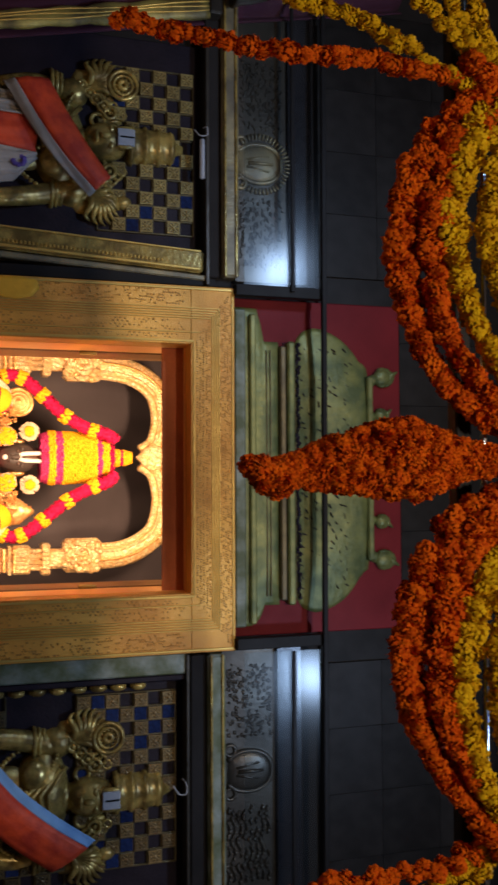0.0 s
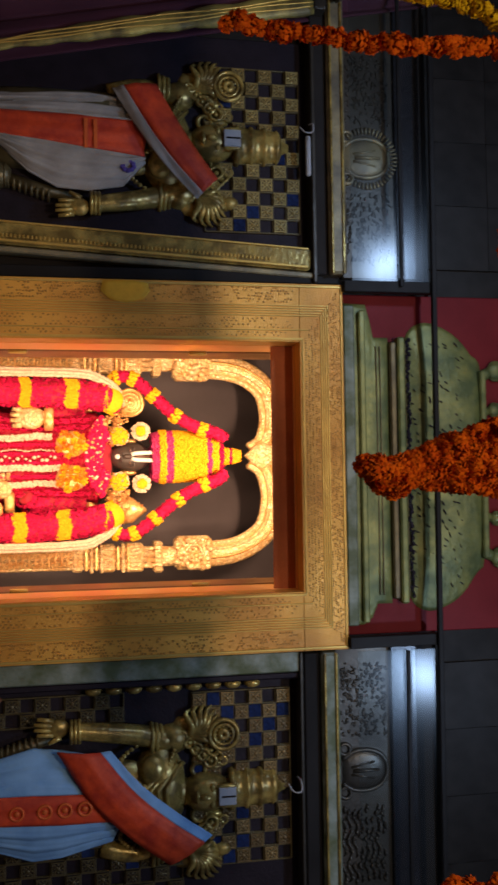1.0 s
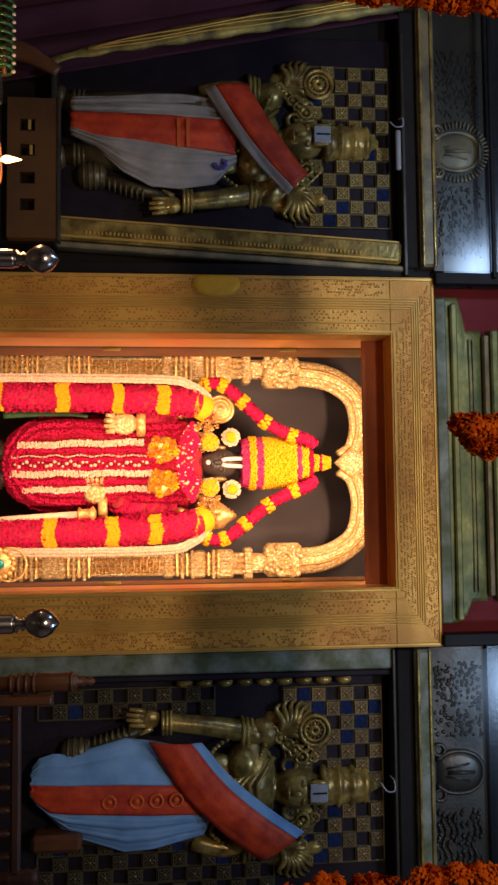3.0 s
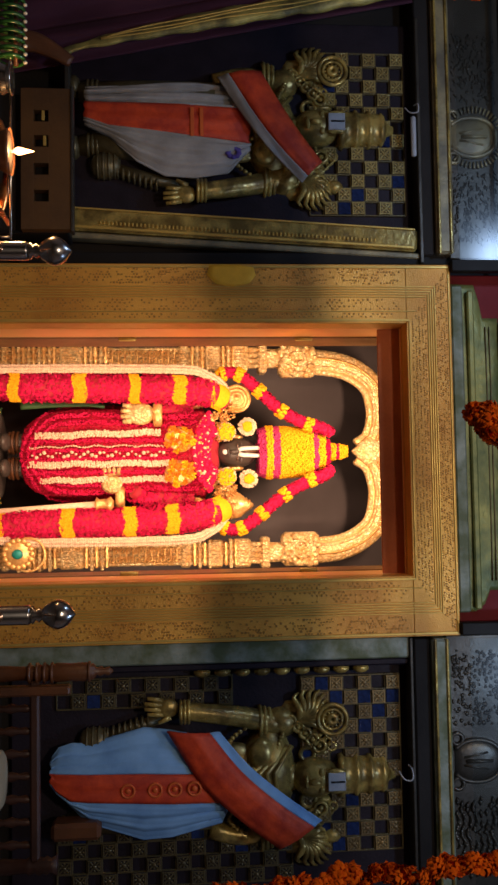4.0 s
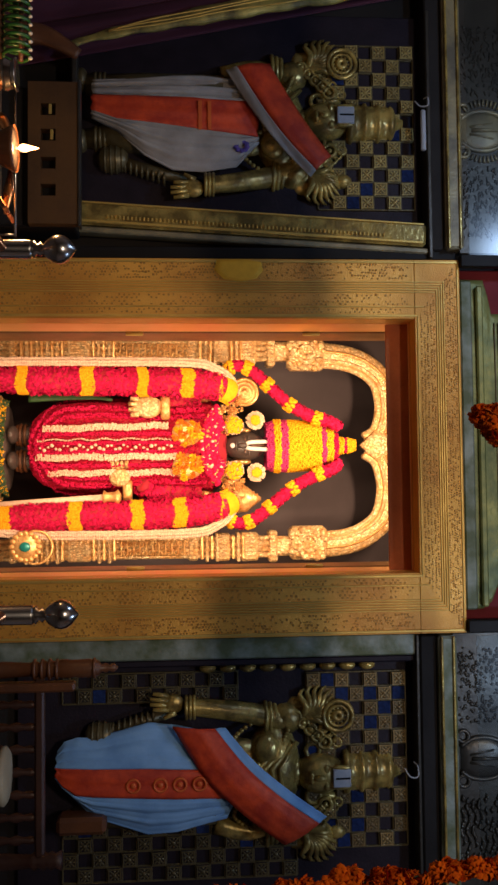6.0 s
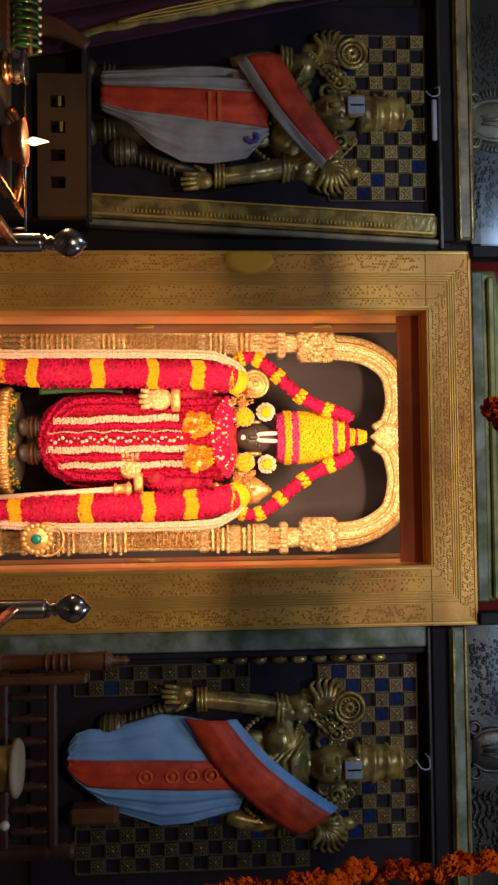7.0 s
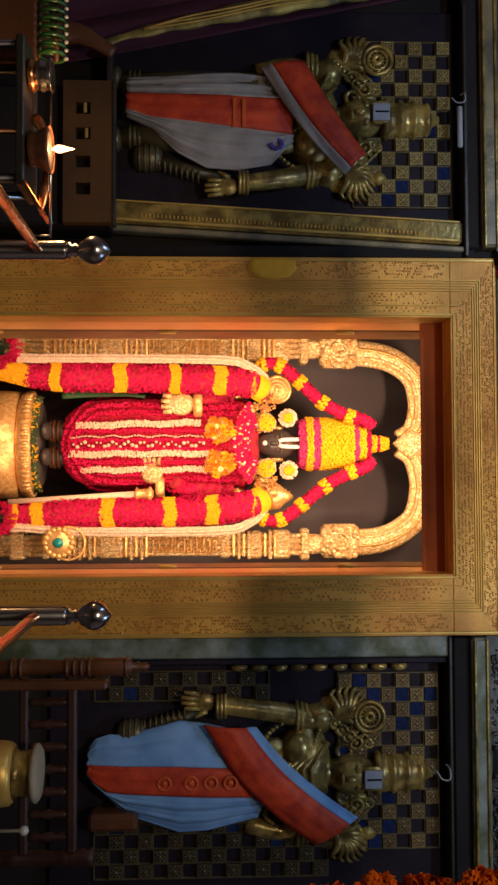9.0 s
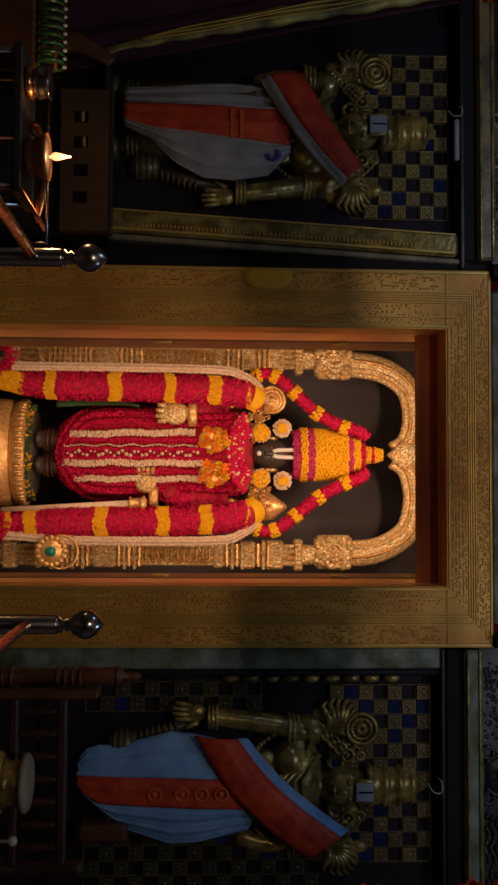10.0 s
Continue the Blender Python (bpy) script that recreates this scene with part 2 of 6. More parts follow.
# ---- mesh building ----
class Geo:
    """Collects vertices and faces of one mesh."""

    def __init__(self):
        self.v, self.f, self.m, self.s = [], [], [], []

    def add(self, verts, faces, slot=0, smooth=True, xf=None):
        k = len(self.v)
        self.v.extend(tuple(xf @ Vector(p)) if xf else tuple(p) for p in verts)
        self.f.extend(tuple(i + k for i in f) for f in faces)
        self.m.extend([slot] * len(faces))
        self.s.extend([smooth] * len(faces))
        return self

    def box(self, c, s, slot=0, bevel=0.004, xf=None):
        h = [a / 2 for a in s]
        b = min(bevel, min(h) * 0.45)
        verts, index = [], {}
        for sx in (-1, 1):
            for sy in (-1, 1):
                for sz in (-1, 1):
                    for axis in range(3):
                        p = [c[i] + (sx, sy, sz)[i] * (h[i] - (0 if i == axis else b)) for i in range(3)]
                        index[sx, sy, sz, axis] = len(verts)
                        verts.append(p)
        faces = []
        for axis in range(3):
            o1, o2 = (axis + 1) % 3, (axis + 2) % 3
            for sg in (-1, 1):
                q = []
                for a, d in ((-1, -1), (1, -1), (1, 1), (-1, 1)):
                    k = [0, 0, 0]
                    k[axis], k[o1], k[o2] = sg, a, d
                    q.append(index[(*k, axis)])
                faces.append(tuple(q) if sg > 0 else tuple(reversed(q)))
            for a in (-1, 1):
                for d in (-1, 1):
                    k0, k1 = [0, 0, 0], [0, 0, 0]
                    k0[o1], k0[o2], k1[o1], k1[o2] = a, d, a, d
                    k0[axis], k1[axis] = -1, 1
                    q = (index[(*k0, o1)], index[(*k1, o1)], index[(*k1, o2)], index[(*k0, o2)])
                    faces.append(q if a * d > 0 else tuple(reversed(q)))
        for sx in (-1, 1):
            for sy in (-1, 1):
                for sz in (-1, 1):
                    q = tuple(index[sx, sy, sz, a] for a in range(3))
                    faces.append(q if sx * sy * sz > 0 else tuple(reversed(q)))
        return self.add(verts, faces, slot, False, xf)

    def tube(self, path, radii, seg=12, slot=0, flat=1.0, caps=True, xf=None):
        """A round tube along path; flat squeezes it along y."""
        path = [Vector(p) for p in path]
        if not isinstance(radii, (list, tuple)):
            radii = [radii] * len(path)
        verts, faces, side = [], [], None
        for i, p in enumerate(path):
            d = (path[min(i + 1, len(path) - 1)] - path[max(i - 1, 0)]).normalized()
            if side is None:
                side = d.cross(Vector((0, 1, 0)) if abs(d.y) < 0.9 else Vector((1, 0, 0))).normalized()
            side = (side - d * side.dot(d)).normalized()
            up = d.cross(side)
            for k in range(seg):
                a = 2 * math.pi * k / seg
                o = side * math.cos(a) * radii[i] + up * math.sin(a) * radii[i]
                o.y *= flat
                verts.append(p + o)
        for i in range(len(path) - 1):
            for k in range(seg):
                j = (k + 1) % seg
                faces.append((i * seg + k, i * seg + j, (i + 1) * seg + j, (i + 1) * seg + k))
        if caps:
            faces += [tuple(reversed(range(seg))), tuple(range((len(path) - 1) * seg, len(path) * seg))]
        return self.add(verts, faces, slot, True, xf)

    def lathe(self, profile, c=(0, 0, 0), seg=20, slot=0, flat=1.0, xf=None):
        """A turned form: rows of (radius, height) round the upright axis through c."""
        verts, faces = [], []
        for r, z in profile:
            for k in range(seg):
                a = 2 * math.pi * k / seg
                verts.append((c[0] + r * math.cos(a), c[1] + r * math.sin(a) * flat, c[2] + z))
        n = len(profile)
        for i in range(n - 1):
            for k in range(seg):
                j = (k + 1) % seg
                faces.append((i * seg + k, i * seg + j, (i + 1) * seg + j, (i + 1) * seg + k))
        faces += [tuple(reversed(range(seg))), tuple(range((n - 1) * seg, n * seg))]
        return self.add(verts, faces, slot, True, xf)

    def ball(self, c, r, seg=14, rings=8, slot=0, xf=None):
        r = r if isinstance(r, (list, tuple)) else (r, r, r)
        prof = [(max(1e-4, math.sin(math.pi * i / rings)), -math.cos(math.pi * i / rings)) for i in range(rings + 1)]
        verts, faces = [], []
        for q, z in prof:
            for k in range(seg):
                a = 2 * math.pi * k / seg
                verts.append((c[0] + r[0] * q * math.cos(a), c[1] + r[1] * q * math.sin(a), c[2] + r[2] * z))
        for i in range(rings):
            for k in range(seg):
                j = (k + 1) % seg
                faces.append((i * seg + k, i * seg + j, (i + 1) * seg + j, (i + 1) * seg + k))
        return self.add(verts, faces, slot, True, xf)

    def ring(self, c, R, r, seg=24, ring=8, slot=0, xf=None):
        """A ring that faces along y."""
        verts, faces = [], []
        for i in range(seg):
            a = 2 * math.pi * i / seg
            for k in range(ring):
                b = 2 * math.pi * k / ring
                q = R + r * math.cos(b)
                verts.append((c[0] + q * math.cos(a), c[1] + r * math.sin(b), c[2] + q * math.sin(a)))
        for i in range(seg):
            for k in range(ring):
                i2, k2 = (i + 1) % seg, (k + 1) % ring
                faces.append((i * ring + k, i * ring + k2, i2 * ring + k2, i2 * ring + k))
        return self.add(verts, faces, slot, True, xf)

    def plate(self, outline, y, thick, slot=0, bulge=0.0):
        """An upright plate with the outline (x, z), its face towards the hall at y, thick behind; bulge lifts the middle of the face."""
        n = len(outline)
        cx, cz = sum(p[0] for p in outline) / n, sum(p[1] for p in outline) / n
        rows = [(1.0, y + thick), (1.0, y + min(thick, 0.004)), (0.97, y), (0.7, y - bulge * 0.6), (0.35, y - bulge * 0.92)]
        verts = [(cx + (x - cx) * k, yy, cz + (z - cz) * k) for k, yy in rows for x, z in outline] + [(cx, y - bulge, cz)]
        faces = []
        for i in range(len(rows) - 1):
            for k in range(n):
                j = (k + 1) % n
                faces.append((i * n + k, i * n + j, (i + 1) * n + j, (i + 1) * n + k))
        last = (len(rows) - 1) * n
        faces += [(last + k, last + (k + 1) % n, len(verts) - 1) for k in range(n)]
        faces.append(tuple(reversed(range(n))))
        return self.add(verts, faces, slot, bulge > 0)


def mesh_of(name, geo, mats):
    me = bpy.data.meshes.new(name)
    me.from_pydata(geo.v, [], geo.f)
    for m in mats if isinstance(mats, (list, tuple)) else [mats]:
        me.materials.append(m)
    me.polygons.foreach_set("material_index", geo.m)
    me.polygons.foreach_set("use_smooth", geo.s)
    bm = bmesh.new()
    bm.from_mesh(me)
    bmesh.ops.recalc_face_normals(bm, faces=bm.faces)
    bm.to_mesh(me)
    bm.free()
    me.update()
    return me


def part(name, geo, mats, parent=None, label="", place=None):
    data = geo if isinstance(geo, bpy.types.Mesh) else mesh_of(name, geo, mats)
    ob = new(name, data)
    if parent:
        ob.parent = parent
    if place:
        ob.matrix_basis = place
    return tagged(ob, label)


def thing(name, label, category, group="", kind="", place=None):
    ob = tagged(new(name), label, category, group, kind)
    if place:
        ob.matrix_basis = place
    return ob


def single(name, geo, mats, label, category, group="", kind=""):
    return tagged(part(name, geo, mats), label, category, group, kind)


def curve(points, steps):
    """Points spread evenly along a smooth line through the given ones."""
    pts = [Vector(p) for p in points]
    ext = [pts[0] * 2 - pts[1]] + pts + [pts[-1] * 2 - pts[-2]]
    out = []
    for i in range(len(pts) - 1):
        p0, p1, p2, p3 = ext[i:i + 4]
        for k in range(24):
            t = k / 24
            out.append(0.5 * ((2 * p1) + (p2 - p0) * t + (2 * p0 - 5 * p1 + 4 * p2 - p3) * t * t + (3 * p1 - p0 - 3 * p2 + p3) * t ** 3))
    out.append(pts[-1])
    length = [0]
    for a, b in zip(out, out[1:]):
        length.append(length[-1] + (b - a).length)
    res, j = [], 0
    for k in range(steps + 1):
        s = length[-1] * k / steps
        while j < len(out) - 2 and length[j + 1] < s:
            j += 1
        f = (s - length[j]) / max(1e-9, length[j + 1] - length[j])
        res.append(out[j].lerp(out[j + 1], min(1, max(0, f))))
    return res


def blossom(geo, c, r, rng, slot=0, rings=((-60, 7), (-34, 9), (-9, 11), (16, 11), (42, 9), (66, 6), (84, 3))):
    """A full round blossom of many short petals."""
    turn = Euler((rng.uniform(0, 6.3), rng.uniform(0, 6.3), rng.uniform(0, 6.3))).to_matrix()
    c = Vector(c)
    verts, faces = [c], []
    for el, n in rings:
        for k in range(n):
            a, e = 2 * math.pi * (k + rng.random() * 0.6) / n, radians(el + rng.uniform(-9, 9))
            d = Vector((math.cos(a) * math.cos(e), math.sin(a) * math.cos(e), math.sin(e)))
            u = d.cross(Vector((0, 0, 1)) if abs(d.z) < 0.95 else Vector((1, 0, 0))).normalized()
            w = d.cross(u)
            wide, tip = r * rng.uniform(0.25, 0.36), r * rng.uniform(0.9, 1.15)
            q = len(verts)
            for p in (d * tip * 0.85 + u * wide + w * wide * 0.5, d * tip + w * wide * 0.9, d * tip * 0.85 - u * wide + w * wide * 0.5, d * r * 0.8 - w * wide * 0.6):
                verts.append(c + turn @ p)
            faces += [(0, q, q + 3), (0, q + 3, q + 2), (q, q + 1, q + 3), (q + 3, q + 1, q + 2)]
    geo.add(verts, faces, slot, False)


def petals_on_tube(geo, path, radius, size, count, rng, slots, flat=1.0):
    """Petals scattered over the surface of a thick strand; slots(u) gives the material at the share u of its length."""
    n = len(path) - 1
    for _ in range(count):
        u = rng.random() * n
        i = min(int(u), n - 1)
        d = (path[i + 1] - path[i]).normalized()
        p = path[i].lerp(path[i + 1], u - i)
        side = d.cross(Vector((0, 1, 0))).normalized()
        up = d.cross(side)
        a = rng.uniform(0, 2 * math.pi)
        o = side * math.cos(a) + up * math.sin(a)
        r = radius(u / n) if callable(radius) else radius
        off = o * r * rng.uniform(0.9, 1.08)
        off.y *= flat
        e1 = (d * rng.uniform(-1, 1) + o.cross(d) * rng.uniform(-1, 1) + o * rng.uniform(-0.2, 0.6)).normalized()
        e2 = e1.cross(o).normalized()
        s = size * rng.uniform(0.7, 1.25)
        q = p + off
        if slots(u / n) is None:
            continue
        geo.add([q - e1 * s, q + e2 * s * 0.7 + o * s * 0.35, q + e1 * s, q - e2 * s * 0.7 + o * s * 0.25], [(0, 1, 3), (1, 2, 3)], slots(u / n), False)


# ---- the hall and the shrine's walls ----
def structure(name, geo, mats, label, category):
    return tagged(part(name, geo, mats), label, category, "", "structure")


FLOOR_Z = -0.1
structure("floor", Geo().box((0, 0.1, FLOOR_Z - 0.1), (8, 7.9, 0.2)), FLOOR, "dark polished stone floor of the hall", "floor")
structure("floor_shrine", Geo().box((0, 5.55, -0.5), (3.2, 2.9, 0.2)), FLOOR, "sunken dark stone floor inside the shrine", "floor")
# Unseen ceiling and hall walls, pale so they bounce fill light to the front.
structure("ceiling", Geo().box((0, 0.5, 4.85), (8, 8.6, 0.2)), BOUNCE_PLASTER, "unseen pale ceiling that bounces fill light", "ceiling")
structure("bounce_wall_south", Geo().box((0, -3.9, 2.3), (8, 0.2, 5)), BOUNCE_PLASTER, "unseen pale hall wall that bounces fill light", "wall")
structure("bounce_wall_west", Geo().box((-4.1, 0.2, 2.3), (0.2, 8.4, 5)), BOUNCE_PLASTER, "unseen pale hall wall that bounces fill light", "wall")
structure("bounce_wall_east", Geo().box((4.1, 0.2, 2.3), (0.2, 8.4, 5)), BOUNCE_PLASTER, "unseen pale hall wall that bounces fill light", "wall")
wall = Geo()
wall.box((-2.3, 4.34, 2.3), (3.49, 0.42, 5))
wall.box((2.3, 4.34, 2.3), (3.49, 0.42, 5))
wall.box((0, 4.34, 3.6), (1.2, 0.42, 2.4))
structure("wall_north", wall, DARK_STONE, "dark stone wall around the shrine doorway", "wall")
inner = Geo()
inner.box((-1.4, 5.75, 1.2), (0.2, 2.5, 3.6))
inner.box((1.4, 5.75, 1.2), (0.2, 2.5, 3.6))
inner.box((0, 7.05, 1.2), (3, 0.2, 3.6))
structure("wall_shrine", inner, DARK_STONE, "dark stone walls inside the shrine", "wall")
structure("ceiling_shrine", Geo().box((0, 5.75, 3.1), (3.0, 2.5, 0.2)), DARK_STONE, "dark stone ceiling of the shrine", "ceiling")

# granite tiles above the doorway
tiles_over = structure("wall_cladding", Geo().box((0, 4.117, 3.85), (4.4, 0.03, 1.72)), GRANITE, "dark granite tile cladding above the doorway", "wall")
tile_mesh = mesh_of("tile", Geo().box((0, 0, 0), (0.2992, 0.02, 0.2992), 0, 0.001), GRANITE)
for i in range(14):
    for k in range(5):
        if not (-0.85 < -1.95 + 0.3 * i < 0.85 and k < 1):
            part("tile", tile_mesh, None, tiles_over, "", pose(-1.95 + 0.3 * i, 4.096, 3.14 + 0.3 * k + (0.11 if -0.85 < -1.95 + 0.3 * i < 0.85 else 0.0)))

# ---- brass doorway ----
doorway = tagged(new("door_frame"), "embossed brass door frame around the shrine", "door frame", "", "structure")
DX0, DX1, DZ0, DZ1 = 0.544, 0.8, 2.353, 2.55
for sg in (-1, 1):
    jamb = part("jamb", Geo().box((sg * (DX0 + DX1) / 2, 4.06, 1.085), (DX1 - DX0, 0.12, 2.533), 0, 0.0015), BRASS, doorway)
    for k, off in enumerate((0.012, 0.098, 0.109, 0.120, 0.131, 0.142, 0.205, 0.244)):
        w = 0.010 if k in (0, 7) else 0.0045
        part("ridge", Geo().box((sg * (DX1 - off), 3.998, (DZ1 - off * 0.77 - 0.17) / 2), (w, 0.008, DZ1 - off * 0.77 + 0.17), 0, 0.0015), BRASS_TRIM, jamb)
    # Embossing dashes in a darker brass than the sheet.
    dashes = Geo()
    rng = random.Random(5)
    for col, off in enumerate((0.022, 0.034, 0.046, 0.058, 0.070, 0.082, 0.155, 0.167, 0.182, 0.194, 0.216, 0.228)):
        n = 190 if col < 6 else 120
        for k in range(n):
            if rng.random() < (0.42 if col < 6 else 0.25) or (k // 3 + col) % 5 == 0:
                continue
            z = -0.15 + 2.48 * (k + 0.5 * (col % 2)) / n
            dashes.box((sg * (DX1 - off) + rng.uniform(-0.002, 0.002), 3.9985, z), (rng.uniform(0.004, 0.009), 0.005, rng.uniform(0.005, 0.010)), 0, 0.001)
    tagged(part("embossing", dashes, BRASS_DARK, jamb), kind="stuff")
lintel = part("lintel", Geo().box((0, 4.06, (DZ0 + DZ1) / 2), (1.6, 0.12, DZ1 - DZ0), 0, 0.0015), BRASS, doorway)
for off in (0.01, 0.072, 0.082, 0.092, 0.102, 0.186):
    part("ridge", Geo().box((0, 3.998, DZ1 - off), (1.6 - 2.6 * off, 0.008, 0.0045), 0, 0.0015), BRASS_TRIM, lintel)
dashes = Geo()
for row, off in enumerate((0.020, 0.031, 0.042, 0.053, 0.064, 0.114, 0.126, 0.142, 0.156, 0.170)):
    for k in range(150):
        if rng.random() < (0.4 if row < 5 else 0.28):
            continue
        if abs(-0.785 + 1.57 * (k + 0.5 * (row % 2)) / 150) > DX1 - 1.3 * off:
            continue
        dashes.box((-0.785 + 1.57 * (k + 0.5 * (row % 2)) / 150, 3.9985, DZ1 - off + rng.uniform(-0.002, 0.002)), (rng.uniform(0.004, 0.008), 0.005, rng.uniform(0.004, 0.008)), 0, 0.001)
tagged(part("embossing", dashes, BRASS_DARK, lintel), kind="stuff")

# copper lining of the opening, then the varnished inner frame of the doors
for sg in (-1, 1):
    part("lining", Geo().box((sg * 0.549, 4.225, 1.02), (0.014, 0.21, 2.66), 0, 0.002), JAMB, doorway, "polished copper side lining glowing orange")
    inner_post = part("inner_post", Geo().box((sg * 0.553, 4.46, 1.02), (0.03, 0.24, 2.66), 0, 0.008), JAMB_DARK, doorway, "varnished wooden inner door post")
    for z in (0.35, 1.135, 1.95):
        part("hinge", Geo().lathe([(0.006, -0.04), (0.009, -0.036), (0.009, 0.036), (0.006, 0.04)], (sg * 0.534, 4.345, z), 8), BRASS_TRIM, inner_post)
fascia = Geo().box((0, 0, 0), (1.09, 0.03, 0.102), 0, 0.004, Matrix.Translation((0, 4.152, 2.306)) @ pose(0, 0, 0, 12, 0, 0))
part("fascia", fascia, SOFFIT_WOOD, doorway, "dark red-brown board across the top of the opening")
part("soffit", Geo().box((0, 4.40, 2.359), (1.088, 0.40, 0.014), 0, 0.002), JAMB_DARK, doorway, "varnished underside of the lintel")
part("edge_strip", Geo().box((0, 4.112, 2.350), (1.088, 0.012, 0.008), 0, 0.002), JAMB, doorway, "thin copper edge under the lintel")
# Thin yellow film with an irregular outline on the west jamb.
jamb_patch = Geo().plate([(-0.795, 1.50), (-0.796, 1.62), (-0.785, 1.69), (-0.75, 1.70), (-0.715, 1.67), (-0.70, 1.60), (-0.712, 1.53), (-0.75, 1.49)], 3.991, 0.004, 0, 0.001)
part("jamb_patch", jamb_patch, YELLOW_FILM, doorway, "yellow patch on the jamb")

# ---- shrine interior ----
folds = Geo()
cols = 160
verts, faces = [], []
for i in range(cols + 1):
    x = -1.28 + 2.56 * i / cols
    y = 6.90 + 0.010 * math.sin(i * 0.16) + 0.003 * math.sin(i * 0.41 + 1)
    verts += [(x, y, -0.38), (x, y + 0.01, 1.2), (x, y, 2.95)]
for i in range(cols):
    a = i * 3
    faces += [(a, a + 3, a + 4, a + 1), (a + 1, a + 4, a + 5, a + 2)]
folds.add(verts, faces)
back_curtain = single("curtain", folds, CURTAIN, "dark brown velvet curtain hanging behind the idol", "curtain")
back_curtain.modifiers.new("thickness", "SOLIDIFY").thickness = 0.006

CX = -0.106

# pedestal
pedestal = thing("pedestal", "gold lotus pedestal under the black stone idol", "pedestal")
part("base", Geo().lathe([(0.44, 0.0), (0.44, 0.06), (0.40, 0.08), (0.36, 0.12), (0.34, 0.20), (0.345, 0.28), (0.36, 0.34), (0.352, 0.064 + 0.4)], (CX, 6.38, -0.4), 40, 0, 0.7), GOLD_PLAIN, pedestal)
part("lotus_ring", Geo().lathe([(0.30, 0.064), (0.345, 0.086), (0.352, 0.116), (0.335, 0.154), (0.31, 0.169)], (CX, 6.38, 0), 48, 0, 0.7), GOLD_PLAIN, pedestal)
petal_ring = Geo()
for k in range(56):
    a = 2 * math.pi * k / 56
    petal_ring.ball((CX + 0.343 * math.cos(a), 6.38 + 0.343 * 0.7 * math.sin(a), 0.132), (0.017, 0.017, 0.03), 8, 5)
tagged(part("beading", petal_ring, GOLD_PLAIN, pedestal), kind="stuff")
part("top", Geo().lathe([(0.31, 0.169), (0.295, 0.190), (0.27, 0.215), (0.20, 0.222)], (CX, 6.38, 0), 40, 0, 0.7), STONE_BLACK, pedestal, "black stone slab")
leaves, rng = Geo(), random.Random(2)
for k in range(420):
    a, r, z = rng.uniform(-math.pi, 0), rng.uniform(0.285, 0.318), rng.uniform(0.165, 0.205)
    p = Vector((CX + r * math.cos(a), 6.38 + 0.7 * r * math.sin(a), z))
    d = Vector((rng.uniform(-1, 1), rng.uniform(-0.6, 0.2), rng.uniform(-1, 1))).normalized() * 0.02
    e = d.cross(Vector((0, 1, 0))).normalized() * 0.008
    leaves.add([p - d, p + e, p + d, p - e], [(0, 1, 2, 3)], 0 if rng.random() < 0.7 else 1, False)
tagged(part("leaves", leaves, [GREEN_CLOTH, PETAL_YELLOW], pedestal, "green leaves strewn round the rim"), kind="stuff")

# the idol: one mesh
idol = Geo()
IY = 6.38
for sg in (-1, 1):
    fx = CX + sg * 0.085
    idol.ball((fx, IY - 0.10, 0.252), (0.06, 0.13, 0.035), 12, 8)
    idol.tube([(fx, IY - 0.02, 0.230), (fx, IY, 0.316), (fx * 1.0, IY, 0.448), (CX + sg * 0.07, IY, 0.825)], [0.055, 0.055, 0.075, 0.10], 14)
    for q, r in ((0.267, 0.062), (0.290, 0.068), (0.320, 0.066)):
        idol.ring((0, 0, 0), r, 0.012, 20, 6, 5, Matrix.Translation((fx, IY - 0.005, q)) @ pose(0, 0, 0, 90, 0, 0))
idol.ball((CX, IY, 0.863), (0.25, 0.15, 0.55), 24, 14)
idol.ball((CX, IY, 1.504), (0.34, 0.14, 0.16), 24, 12)
idol.tube([(CX, IY, 1.560), (CX, IY - 0.01, 1.662)], [0.085, 0.075], 16)
# head, ears, nose, brows
idol.ball((CX, IY - 0.05, 1.768), (0.098, 0.11, 0.135), 24, 16)
idol.ball((CX, IY - 0.165, 1.745), (0.018, 0.02, 0.032), 10, 8)
idol.ball((CX, IY - 0.155, 1.707), (0.035, 0.014, 0.009), 10, 6)
for sg in (-1, 1):
    idol.ball((CX + sg * 0.04, IY - 0.148, 1.764), (0.022, 0.01, 0.010), 10, 6, 0)
    idol.ball((CX + sg * 0.04, IY - 0.154, 1.764), (0.014, 0.006, 0.004), 8, 5, 5)
    idol.ball((CX + sg * 0.04, IY - 0.150, 1.790), (0.032, 0.008, 0.006), 10, 6, 0)
    idol.ball((CX + sg * 0.105, IY - 0.03, 1.753), (0.02, 0.04, 0.06), 10, 8, 1)
# forehead mark and chin dot
for sg in (-1, 1):
    idol.tube(curve([(CX + sg * 0.012, IY - 0.168, 1.772), (CX + sg * 0.021, IY - 0.166, 1.798), (CX + sg * 0.024, IY - 0.156, 1.858), (CX + sg * 0.025, IY - 0.135, 1.915)], 8), 0.014, 8, 2)
idol.tube([(CX, IY - 0.166, 1.80), (CX, IY - 0.140, 1.91)], 0.004, 8, 5)
idol.ball((CX, IY - 0.168, 1.681), (0.018, 0.012, 0.016), 10, 6, 2)
